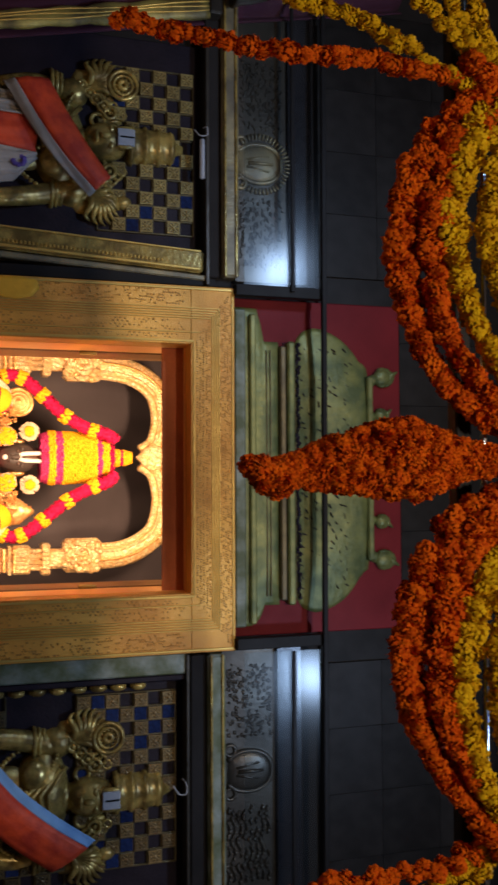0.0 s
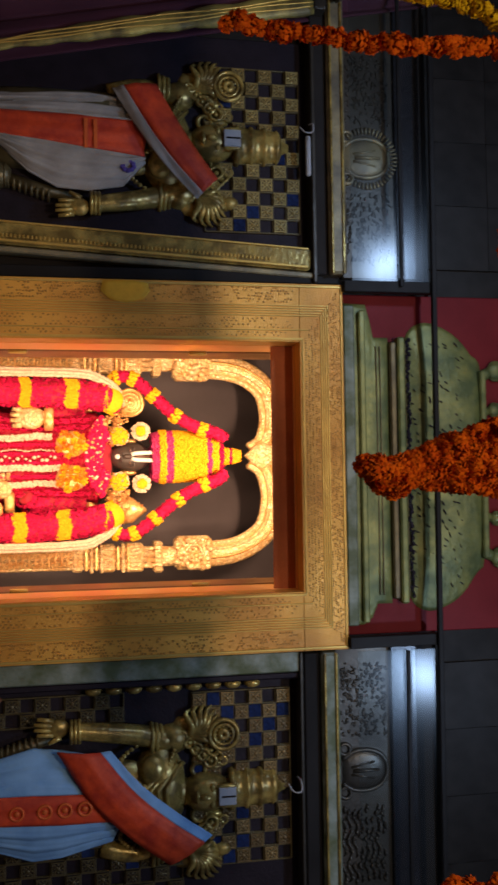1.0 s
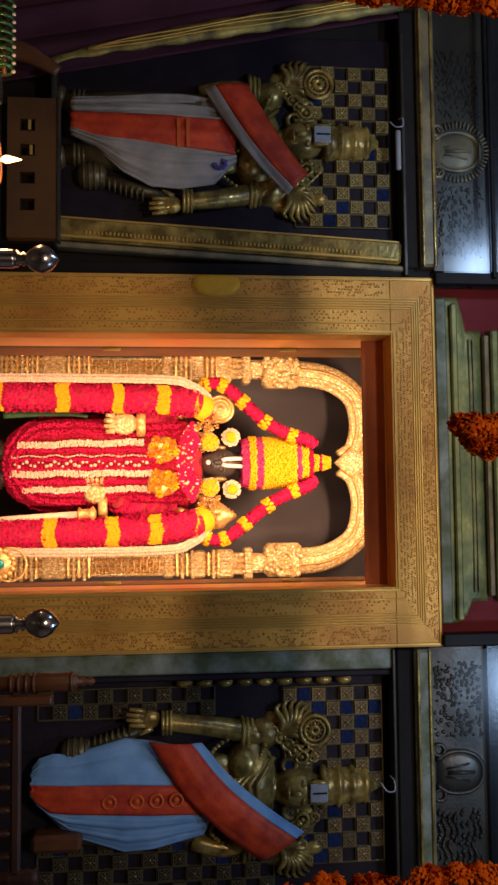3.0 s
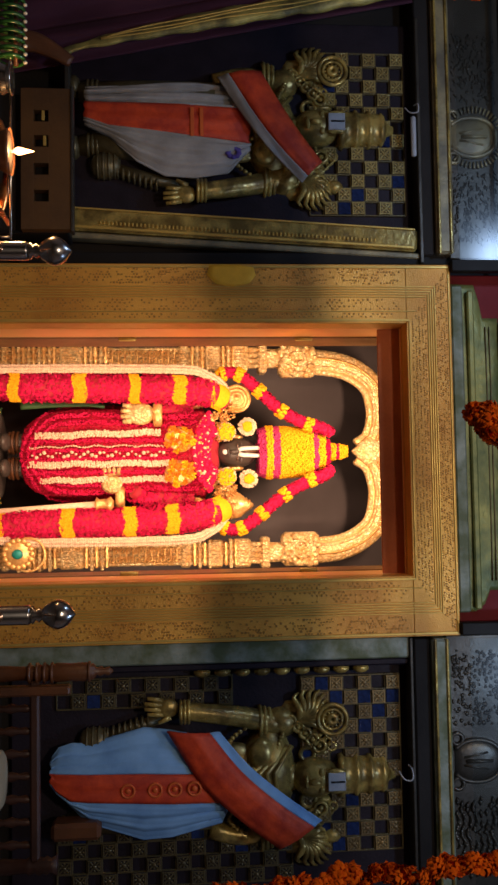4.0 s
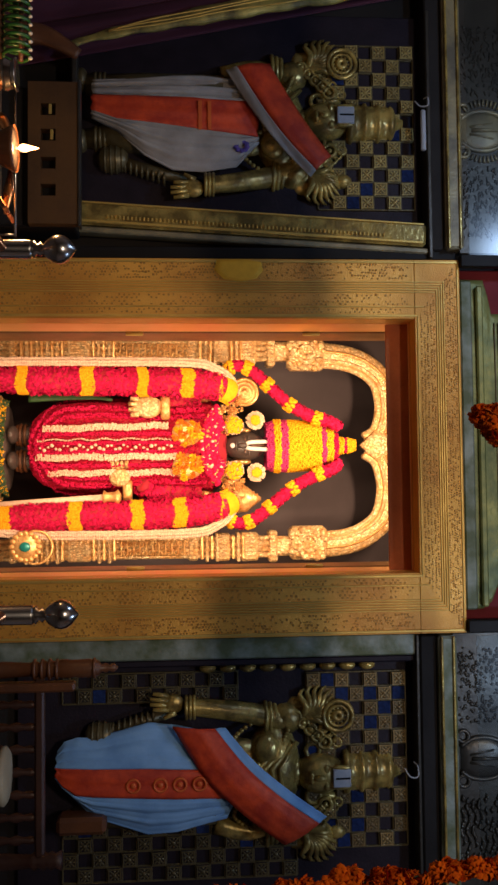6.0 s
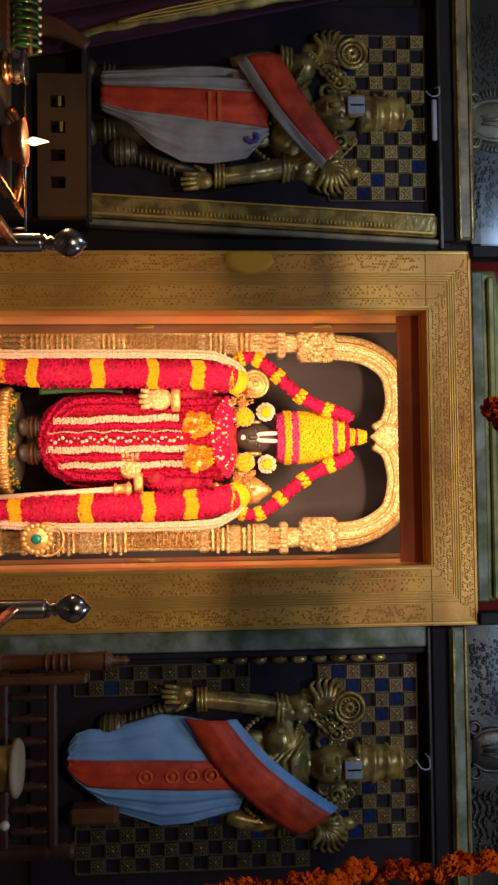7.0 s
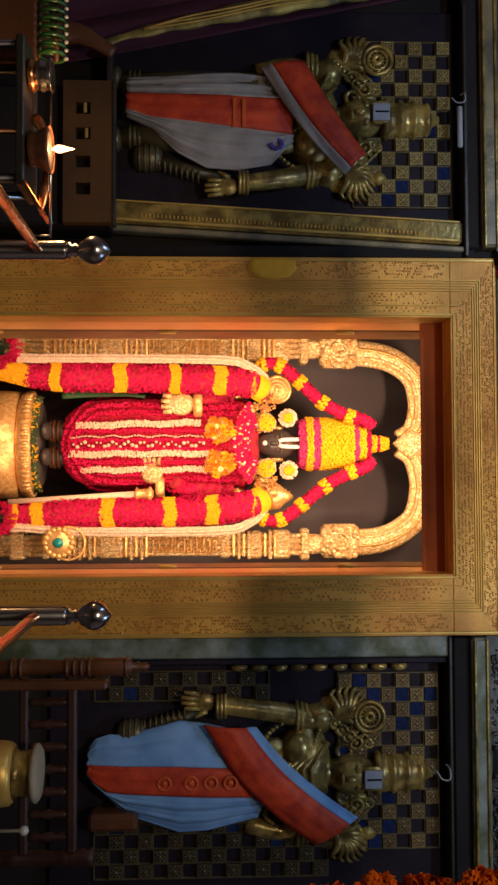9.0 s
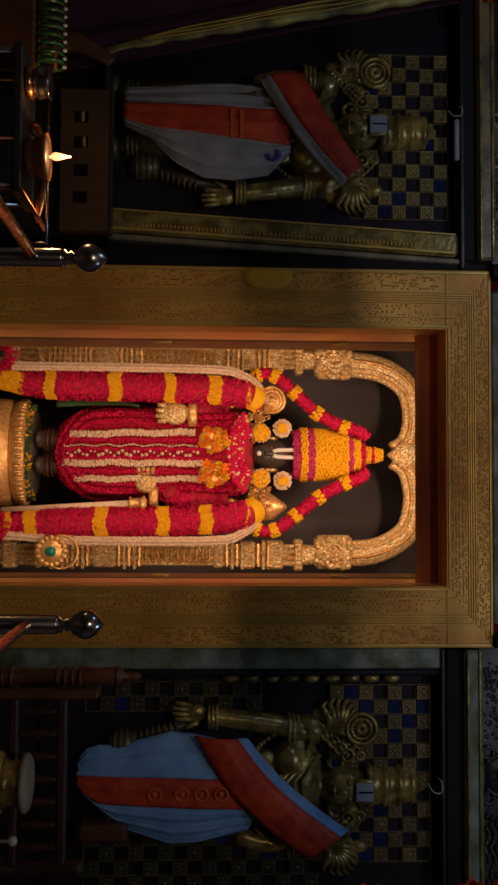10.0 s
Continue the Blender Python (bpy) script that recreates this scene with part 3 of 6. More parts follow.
# upper arms with disc and conch, lower arms with gilded hands
for sg, disc_x in ((-1, -0.465), (1, 0.246)):
    idol.tube([(CX + sg * 0.26, IY, 1.504), (CX + sg * 0.36, IY - 0.02, 1.523), (CX + sg * 0.37, IY - 0.04, 1.662)], [0.07, 0.055, 0.045], 12, 1)
    idol.tube([(CX + sg * 0.30, IY - 0.03, 1.466), (CX + sg * 0.31, IY - 0.08, 1.165), (CX + sg * 0.25, IY - 0.16, 1.089)], [0.07, 0.06, 0.045], 12, 3)
    if sg < 0:
        for R, r in ((0.085, 0.012), (0.06, 0.010), (0.036, 0.010)):
            idol.ring((disc_x, IY - 0.10, 1.768), R, r, 28, 8, 1)
        idol.lathe([(0.001, -0.012), (0.088, -0.010), (0.088, 0.010), (0.001, 0.012)], (0, 0, 0), 28, 1, 1, Matrix.Translation((disc_x, IY - 0.095, 1.768)) @ pose(0, 0, 0, 90, 0, 0))
        idol.ball((disc_x, IY - 0.11, 1.768), (0.018, 0.014, 0.018), 10, 6, 1)
    else:
        idol.lathe([(0.012, -0.11), (0.05, -0.085), (0.088, -0.03), (0.082, 0.02), (0.055, 0.05), (0.035, 0.075), (0.012, 0.11)], (disc_x, IY - 0.09, 1.760), 20, 1, 0.7)
        for k in range(5):
            idol.ring((0, 0, 0), 0.09 - 0.014 * k, 0.006, 20, 6, 1, Matrix.Translation((disc_x, IY - 0.09, 1.738 + 0.025 * k)) @ pose(0, 0, 0, 90, 12, 0) @ Matrix.Diagonal((1, 1, 0.7, 1)))
# raised hand (points down) and hand at the thigh
hx, hz = -0.359, 1.134
idol.ball((hx, IY - 0.21, hz), (0.075, 0.035, 0.09), 14, 10, 4)
for k in range(4):
    idol.tube([(hx - 0.05 + 0.033 * k, IY - 0.22, hz - 0.06), (hx - 0.055 + 0.036 * k, IY - 0.225, hz - 0.115 - 0.012 * (k in (1, 2)))], [0.018, 0.014], 8, 4)
idol.lathe([(0.07, -0.03), (0.085, -0.02), (0.085, 0.02), (0.07, 0.03)], (hx, IY - 0.19, hz + 0.11), 18, 1, 0.7)
hx, hz = 0.095, 0.946
idol.ball((hx, IY - 0.19, hz), (0.062, 0.03, 0.068), 14, 10, 4)
for k in range(4):
    idol.tube([(hx - 0.06, IY - 0.20, hz - 0.035 + 0.026 * k), (hx - 0.105, IY - 0.215, hz - 0.05 + 0.032 * k)], [0.016, 0.012], 8, 4)
idol.lathe([(0.06, -0.03), (0.075, -0.02), (0.075, 0.02), (0.06, 0.03)], (hx + 0.09, IY - 0.15, hz + 0.05), 18, 1, 0.7)
single("idol_statue", idol, [STONE_BLACK, GOLD_PLAIN, WHITE_PASTE, SILK_RED, GOLD, WOOD], "black stone standing idol with gilded hands, disc and conch", "statue")

# robe of red silk, with vertical strings of buds
robe = thing("robe", "red silk robe with strings of cream buds on the idol", "robe")
body = Geo()
prof = [(0.11, 0.350), (0.18, 0.380), (0.235, 0.441), (0.275, 0.546), (0.302, 0.674), (0.313, 0.806), (0.30, 0.976), (0.275, 1.202), (0.28, 1.428), (0.30, 1.542), (0.20, 1.617), (0.10, 1.647)]
verts, faces, seg = [], [], 96
for i, (r, z) in enumerate(prof):
    for k in range(seg):
        a = 2 * math.pi * k / seg
        q = r * (1 + 0.03 * math.sin(k * 1.9 + i * 0.35) * (1 if i < 8 else 0.3))
        verts.append((CX + q * math.cos(a), IY - 0.02 + q * 0.62 * math.sin(a), z))
for i in range(len(prof) - 1):
    for k in range(seg):
        j = (k + 1) % seg
        faces.append((i * seg + k, i * seg + j, (i + 1) * seg + j, (i + 1) * seg + k))
body.add(verts, faces)
part("cloth", body, SILK_RED, robe)


def robe_front(x, z):
    r = np.interp(z, [p[1] for p in prof], [p[0] for p in prof])
    return IY - 0.02 - 0.62 * math.sqrt(max(0.0004, r * r - (x - CX) ** 2))


rng = random.Random(11)
# Petal cover is a darker red: shade between the strands put into colour.
fuzz = Geo()
for k in range(9000):
    z = rng.uniform(0.358, 1.579)
    r = np.interp(z, [p[1] for p in prof], [p[0] for p in prof])
    a = rng.uniform(-math.pi, 0)
    q = Vector((CX + r * math.cos(a), IY - 0.02 + r * 0.62 * math.sin(a), z))
    o = Vector((math.cos(a) * 0.62, math.sin(a), 0)).normalized()
    e1 = (Vector((0, 0, rng.uniform(-1, 1))) + o.cross(Vector((0, 0, 1))) * rng.uniform(-1, 1)).normalized()
    e2, s = e1.cross(o), 0.011 * rng.uniform(0.6, 1.2)
    q += o * 0.004
    fuzz.add([q - e1 * s, q + e2 * s * 0.7 + o * s * 0.7, q + e1 * s, q - e2 * s * 0.7 + o * s * 0.4], [(0, 1, 3), (1, 2, 3)], 0, False)
tagged(part("petal_cover", fuzz, PETAL_RED_SHADED, robe, "dense red petals, darkened as the shaded gaps"), kind="stuff")
for sx0, sx1, z0, z1, r in ((-0.219, -0.238, 0.456, 1.259, 0.022), (-0.147, -0.151, 0.411, 1.285, 0.011), (-0.034, -0.038, 0.411, 1.315, 0.022), (0.068, 0.064, 0.486, 1.296, 0.02)):
    g = Geo()
    n = int((z1 - z0) / (r * 0.5))
    for k in range(n + 1):
        x, z = sx0 + (sx1 - sx0) * k / n + rng.uniform(-0.003, 0.003) + 0.005 * math.sin(k * 0.21 + sx0 * 40), z0 + (z1 - z0) * k / n
        for q in ((-0.6, 0.0, 0.6) if r > 0.015 else (0,)):
            g.ball((x + q * r + rng.uniform(-0.003, 0.003), robe_front(x, z) - 0.022 + rng.uniform(-0.004, 0.004), z + rng.uniform(-0.004, 0.004)), (r * rng.uniform(0.4, 0.6), r * 0.5, r * rng.uniform(0.28, 0.42)), 6, 4)
    part("bud_string", g, PETAL_WHITE, robe, "string of cream buds")
g = Geo()
for k in range(34):
    z, x = 0.44 + 0.84 * k / 33, -0.098 + 0.016 * math.sin(k * 1.7)
    g.ball((x, robe_front(x, z) - 0.02, z), rng.uniform(0.007, 0.014), 7, 5)
tagged(part("bead_string", g, PETAL_WHITE, robe, "row of pearl beads"), kind="stuff")


def red_strand(points, r, steps, name, label):
    """A string of small red flowers lying on the robe."""
    g, path = Geo(), curve(points, steps)
    for p in path:
        for h in range(4):
            a = rng.uniform(0, 6.3)
            c = p + Vector((r * 0.6 * math.cos(a), r * 0.35 * math.sin(a) - 0.004, rng.uniform(-0.006, 0.006)))
            g.ball(c, (r * rng.uniform(0.35, 0.6), r * 0.4, r * rng.uniform(0.35, 0.55)), 6, 4)
    part(name, g, PETAL_RED, robe, label)


for e in (-1, 1):
    sleeve = Geo()
    petals_on_tube(sleeve, curve([(CX + e * 0.30, IY - 0.03, 1.466), (CX + e * 0.31, IY - 0.08, 1.165), (CX + e * 0.25, IY - 0.16, 1.089)], 40), 0.066, 0.012, 1400, rng, lambda u: 0)
    tagged(part("sleeve", sleeve, PETAL_RED, robe, "sleeve covered with red petals"), kind="stuff")
# nested loops that hang from the shoulders and meet over the feet
for w, zb, r in ((1.0, 0.36, 0.024), (0.82, 0.41, 0.021), (0.66, 0.45, 0.018)):
    pts = []
    for k in range(15):
        a = -1.0 + k / 7
        u = abs(a)
        z = zb + (1.50 - zb) * u ** 2.4
        half = np.interp(z, [q[1] for q in prof], [q[0] for q in prof]) * w
        x = CX + math.copysign(half * min(1, u * 2.4), a)
        pts.append((x, robe_front(x, z) - 0.012, z))
    red_strand(pts, r, 150, "flower_loop", "hanging loop of red flowers")
for x, z0, z1 in ((-0.185, 0.43, 1.30), (-0.125, 0.40, 1.33), (-0.068, 0.40, 1.33), (0.018, 0.43, 1.30)):
    red_strand([(x, robe_front(x, z0 + (z1 - z0) * k / 6) - 0.016, z0 + (z1 - z0) * k / 6) for k in range(7)], 0.014, 80, "flower_string", "string of red flowers")
# flower clusters on the chest, red collar
leaf_mesh = mesh_of("petal", Geo().ball((0, 0, 0), (0.02, 0.012, 0.02), 8, 5), GOLD_PLAIN)
for px0 in (-0.190, 0.030):
    g = thing("chest_ornament", "orange and gold flower cluster on the idol's chest", "ornament", "chest ornaments")
    part("backing", Geo().ball((px0, IY - 0.205, 1.385), (0.085, 0.03, 0.10), 16, 8), GOLD_PLAIN, g)
    for k in range(15):
        blooms = Geo()
        a, rr = 2.4 * k, 0.022 * math.sqrt(k + 0.3)
        blossom(blooms, (px0 + rr * math.cos(a) * 0.9, IY - 0.235, 1.385 + rr * math.sin(a) * 1.15), rng.uniform(0.024, 0.034), rng, k % 2, ((0, 7), (30, 7), (60, 5)))
        part("bloom", blooms, [PETAL_ORANGE, PETAL_YELLOW], g)
g = Geo()
for k in range(1500):
    a = rng.uniform(-2.75, -0.4)
    rr = rng.uniform(0.11, 0.25)
    x, z = CX + rr * 1.15 * math.cos(a), 1.655 + rr * 0.72 * math.sin(a)
    g.ball((x, IY - 0.205 + rng.uniform(-0.02, 0.01), z), 0.013 * rng.uniform(0.6, 1.2), 6, 4, 0 if rng.random() < 0.86 else (1 if rng.random() < 0.5 else 2))
single("necklace", g, [PETAL_RED, GOLD_PLAIN, PETAL_WHITE], "thick red flower necklace with gold and white beads on the idol", "necklace")
strip_of_silk = Geo().tube(curve([(-0.425, IY - 0.16, 0.36), (-0.43, IY - 0.16, 0.6), (-0.425, IY - 0.16, 0.8), (-0.41, IY - 0.16, 0.9)], 24), [0.03 - 0.0008 * k for k in range(25)], 12, 0, 0.4)
single("silk_strip", strip_of_silk, GREEN_CLOTH, "green silk strip hanging beside the red garland", "cloth")

# sword leaning beside the robe
g = thing("sword", "ivory coloured sword with gold hilt beside the idol", "sword")
part("blade", Geo().tube([(0.269, IY - 0.24, 0.034), (0.226, IY - 0.24, 0.84)], [0.016, 0.022], 10, 0, 0.5), PETAL_WHITE, g)
part("hilt", Geo().lathe([(0.02, 0), (0.045, 0.01), (0.03, 0.03), (0.035, 0.08), (0.05, 0.10), (0.02, 0.12)], (0.222, IY - 0.24, 0.84), 14), GOLD_PLAIN, g)


# long garlands at both shoulders
def long_garland(path, bands, label):
    ob = thing("flower_garland", label, "garland", "long shoulder garlands")
    n = len(path) - 1

    def slot(u):
        return 1 if any(abs(u - b) < w for b, w in bands) else 0

    def radius(u):
        return 0.088 * (0.55 + 0.45 * min(1, u * 5)) * (1.0 if u < 0.93 else 1.0 - 3.2 * (u - 0.93))

    core = Geo()
    core.tube(path, [radius(i / n) * 0.9 for i in range(n + 1)], 16, 0, 0.55)
    part("core", core, SILK_RED, ob)
    r2 = random.Random(n + len(bands))
    g = Geo()
    petals_on_tube(g, path, radius, 0.014, 5600, r2, lambda u: None if slot(u) else 0, 0.55)
    part("petals", g, PETAL_RED, ob)
    for b, w in bands:
        g = Geo()
        sub = [p for i, p in enumerate(path) if abs(i / n - b) < w]
        if len(sub) > 1:
            rr = radius(min(0.93, max(0.1, b)))
            g.tube(sub, rr * 0.98, 18, 0, 0.56, False)
            for k in range(900):
                a, q = r2.uniform(math.pi, 2 * math.pi), r2.uniform(-0.15, 1.15)
                p = sub[0].lerp(sub[-1], q) + Vector((rr * 1.02 * math.cos(a), rr * 0.6 * math.sin(a), 0.008 * math.sin(a * 3 + b * 40)))
                d = Vector((r2.uniform(-1, 1), r2.uniform(-0.5, 0), r2.uniform(-1, 1))).normalized() * r2.uniform(0.007, 0.012)
                e = Vector((d.z, -0.004, -d.x)) * 0.6
                g.add([p - d, p + e, p + d, p - e], [(0, 1, 3), (1, 2, 3)], 0, False)
            part("yellow_band", g, PETAL_YELLOW, ob, "band of yellow flowers")
    return ob


GY = IY - 0.24
left_path = curve([(-0.578, GY, -0.012), (-0.540, GY, 0.147), (-0.533, GY, 0.335), (-0.525, GY, 0.750), (-0.518, GY, 1.089), (-0.510, GY, 1.391), (-0.487, GY + 0.03, 1.598), (-0.457, GY + 0.1, 1.662)], 110)
long_garland(left_path, ((0.045, 0.05), (0.205, 0.022), (0.445, 0.022), (0.65, 0.022), (0.815, 0.022), (0.965, 0.02)), "thick red flower garland with yellow bands over the idol's shoulder")
right_path = curve([(0.367, GY, 0.026), (0.352, GY, 0.147), (0.348, GY, 0.335), (0.340, GY, 0.750), (0.337, GY, 1.089), (0.321, GY, 1.391), (0.291, GY + 0.03, 1.598), (0.261, GY + 0.1, 1.662)], 110)
long_garland(right_path, ((0.02, 0.025), (0.12, 0.022), (0.385, 0.022), (0.62, 0.022), (0.78, 0.022), (0.965, 0.02)), "thick red flower garland with yellow bands over the idol's shoulder")


def bud_rope(path, r, name, label):
    g = Geo()
    rg = random.Random(3)
    for i, p in enumerate(path):
        d = (path[min(i + 1, len(path) - 1)] - path[max(i - 1, 0)]).normalized()
        side = d.cross(Vector((0, 1, 0))).normalized()
        turn = math.degrees(math.atan2(-side.z, side.x))
        for off in (-0.52, 0.0, 0.52):
            c = p + side * r * (off + rg.uniform(-0.06, 0.06)) + Vector((0, -0.010 if off == 0 else 0.0, 0))
            g.ball((0, 0, 0), (r * rng.uniform(0.36, 0.44), r * 0.4, 0.0068), 7, 4, 0, Matrix.Translation(c) @ pose(0, 0, 0, 0, turn + rg.uniform(-8, 8), 0))
    return single(name, g, PETAL_WHITE, label, "garland", "cream bud ropes")


bud_rope(curve([(-0.699, GY - 0.01, -0.193), (-0.654, GY - 0.01, 0.071), (-0.650, GY - 0.01, 0.674), (-0.642, GY - 0.01, 1.391), (-0.608, GY, 1.560), (-0.529, GY + 0.05, 1.677), (-0.435, GY + 0.1, 1.700)], 190), 0.036, "bud_rope", "cream bud rope edging the red garland")
bud_rope(curve([(0.548, GY - 0.01, -0.193), (0.435, GY - 0.01, 0.034), (0.461, GY - 0.01, 0.524), (0.461, GY - 0.01, 1.353), (0.420, GY, 1.560), (0.321, GY + 0.05, 1.670), (0.216, GY + 0.1, 1.677)], 190), 0.036, "bud_rope", "cream bud rope edging the red garland")

# flower balls at the garlands' feet
for fx, fz in ((-0.707, -0.004), (0.378, -0.034)):
    g = Geo()
    rg = random.Random(8)
    for k in range(150):
        a = rg.uniform(0, 6.3)
        rr = rg.uniform(0.06, 0.125)
        blossom(g, (fx + rr * math.cos(a), GY - 0.05 - 0.03 * math.cos((rr - 0.09) * 30), fz + rr * math.sin(a)), 0.018, rg, 0, ((0, 5), (40, 4)))
    for k in range(50):
        a = rg.uniform(0, 6.3)
        rr = rg.uniform(0, 0.06)
        blossom(g, (fx + rr * math.cos(a), GY - 0.07, fz + rr * math.sin(a)), 0.016, rg, 1, ((0, 4), (40, 3)))
    single("flower_ball", g, [PETAL_RED, LEAF], "red flower ball with a dark green centre", "flower ball", "flower balls")

# white and yellow flowers beside the face
for fx, fz, r, heart in ((-0.238, 1.692, 0.066, 0.85), (-0.272, 1.832, 0.064, 0.45), (0.057, 1.692, 0.066, 0.85), (0.072, 1.836, 0.064, 0.45)):
    g = thing("flower", "white flower with a yellow heart beside the idol's face", "flower", "flowers beside the face")
    outer, inside = Geo(), Geo()
    outer.ball((fx, IY - 0.145, fz), (r * 0.8, 0.03, r * 0.8), 14, 8)
    for k in range(240):
        a, q = rng.uniform(0, 6.3), r * 0.92 * math.sqrt(rng.uniform(0.1, 1))
        outer.ball((fx + q * math.cos(a), IY - 0.176 + 0.025 * (q / r) ** 2, fz + q * math.sin(a)), (rng.uniform(0.005, 0.009), 0.006, rng.uniform(0.005, 0.009)), 6, 4)
    for k in range(110):
        a, q = rng.uniform(0, 6.3), r * heart * math.sqrt(rng.random())
        inside.ball((fx + q * math.cos(a), IY - 0.186 + 0.02 * (q / r) ** 2, fz + q * math.sin(a)), (rng.uniform(0.006, 0.011), 0.008, rng.uniform(0.006, 0.011)), 6, 4)
    tagged(part("petals", outer, PETAL_WHITE, g), kind="stuff")
    tagged(part("heart", inside, PETAL_YELLOW, g, "yellow heart"), kind="stuff")

# gold collar pieces between face and shoulders
for fx, fz in ((-0.302, 1.647), (0.114, 1.647), (-0.378, 1.692), (0.178, 1.700), (-0.238, 1.602), (0.049, 1.602)):
    g = Geo()
    rg = random.Random(int(fz * 1000))
    for k in range(26):
        blossom(g, (fx + rg.uniform(-0.06, 0.06), IY - 0.14 + rg.uniform(-0.02, 0.02), fz + rg.uniform(-0.05, 0.05)), 0.02, rg, 0, ((0, 5), (45, 4)))
    single("shoulder_ornament", g, GOLD_PLAIN, "clustered gold ornament on the idol's shoulder", "ornament", "shoulder ornaments")

# crown of flowers
crown = thing("crown", "tall flower crown of yellow and pink rings on the idol", "crown")
CYC = IY - 0.04
for z0, z1, r0, r1, m, nm in ((528, 541, 0.150, 0.165, PETAL_PINK, "pink_ring"), (541, 552, 0.172, 0.174, PETAL_YELLOW, "yellow_ring"), (552, 565, 0.168, 0.168, PETAL_PINK, "pink_ring"), (565, 624, 0.170, 0.158, PETAL_YELLOW, "yellow_ring"), (624, 633, 0.140, 0.132, PETAL_PINK, "pink_ring"), (633, 646, 0.128, 0.118, PETAL_YELLOW, "yellow_ring"), (646, 656, 0.092, 0.075, PETAL_RED, "red_ring"), (656, 667, 0.055, 0.05, PETAL_YELLOW, "yellow_ring"), (667, 673, 0.048, 0.046, PETAL_RED, "red_ring"), (673, 689, 0.05, 0.03, PETAL_YELLOW, "tip")):
    za, zb = -0.0796 + 0.00377 * z0, -0.0796 + 0.00377 * z1
    g = Geo()
    g.lathe([(r0 * 0.8, za), (r0 * 0.93, za + 0.004), (r1 * 0.93, zb - 0.004), (r1 * 0.8, zb)], (CX, CYC, 0), 28, 0, 0.8)
    rg = random.Random(z0)
    layers = max(1, round((zb - za) / 0.013))
    for L in range(layers):
        u = (L + 0.5) / layers
        r = r0 + (r1 - r0) * u
        n = int(2 * math.pi * r / 0.013)
        for k in range(n):
            a = 2 * math.pi * (k + 0.5 * (L % 2)) / n
            g.ball((CX + r * math.cos(a), CYC + 0.8 * r * math.sin(a), za + (zb - za) * u + rg.uniform(-0.006, 0.006)), (rg.uniform(0.007, 0.013), rg.uniform(0.008, 0.015), rg.uniform(0.007, 0.012)), 5, 4)
    part(nm, g, m, crown)


# slim garlands from the crown to the shoulders
def slim_garland(points, bands, label):
    ob = thing("flower_garland", label, "garland", "slim crown garlands")
    path = curve(points, 70)
    g = Geo()
    g.tube(path, 0.033, 12)
    rg = random.Random(4)
    petals_on_tube(g, path, 0.037, 0.011, 1500, rg, lambda u: None if any(abs(u - q) < 0.022 for q in bands) else 0)
    part("petals", g, PETAL_RED, ob)
    for b in bands:
        g = Geo()
        i = int(b * 70)
        for p, q in zip(path[max(0, i - 2):i + 2], path[max(0, i - 1):i + 3]):
            d = (q - p).normalized()
            side = d.cross(Vector((0, 1, 0))).normalized()
            up = d.cross(side)
            for k in range(18):
                a = 2 * math.pi * k / 18 + rg.random()
                g.ball(p + (side * math.cos(a) + up * math.sin(a)) * 0.040 + d * rg.uniform(-0.005, 0.005), 0.0125, 5, 4)
        if b == 1.0:
            for k in range(60):
                v = Vector((rg.uniform(-1, 1), rg.uniform(-1, 1), rg.uniform(-1, 1))).normalized()
                g.ball(path[-1] + v * 0.03, 0.012, 5, 4)
        part("yellow_band", g, PETAL_YELLOW, ob, "band of yellow flowers")
    return ob


SY = IY - 0.17
slim_garland([(-0.219, SY + 0.02, 2.390), (-0.257, SY, 2.333), (-0.283, SY, 2.228), (-0.366, SY, 2.069), (-0.491, SY, 1.930), (-0.586, SY, 1.824), (-0.631, SY, 1.738), (-0.616, SY, 1.655)], (0.21, 0.43, 0.66, 0.86, 1.0), "slim red garland with yellow bands from crown to shoulder")
slim_garland([(0.012, SY + 0.02, 2.390), (0.057, SY, 2.333), (0.095, SY, 2.228), (0.182, SY, 2.069), (0.291, SY, 1.930), (0.367, SY, 1.836), (0.405, SY, 1.738), (0.386, SY, 1.655)], (0.21, 0.43, 0.66, 0.86, 1.0), "slim red garland with yellow bands from crown to shoulder")

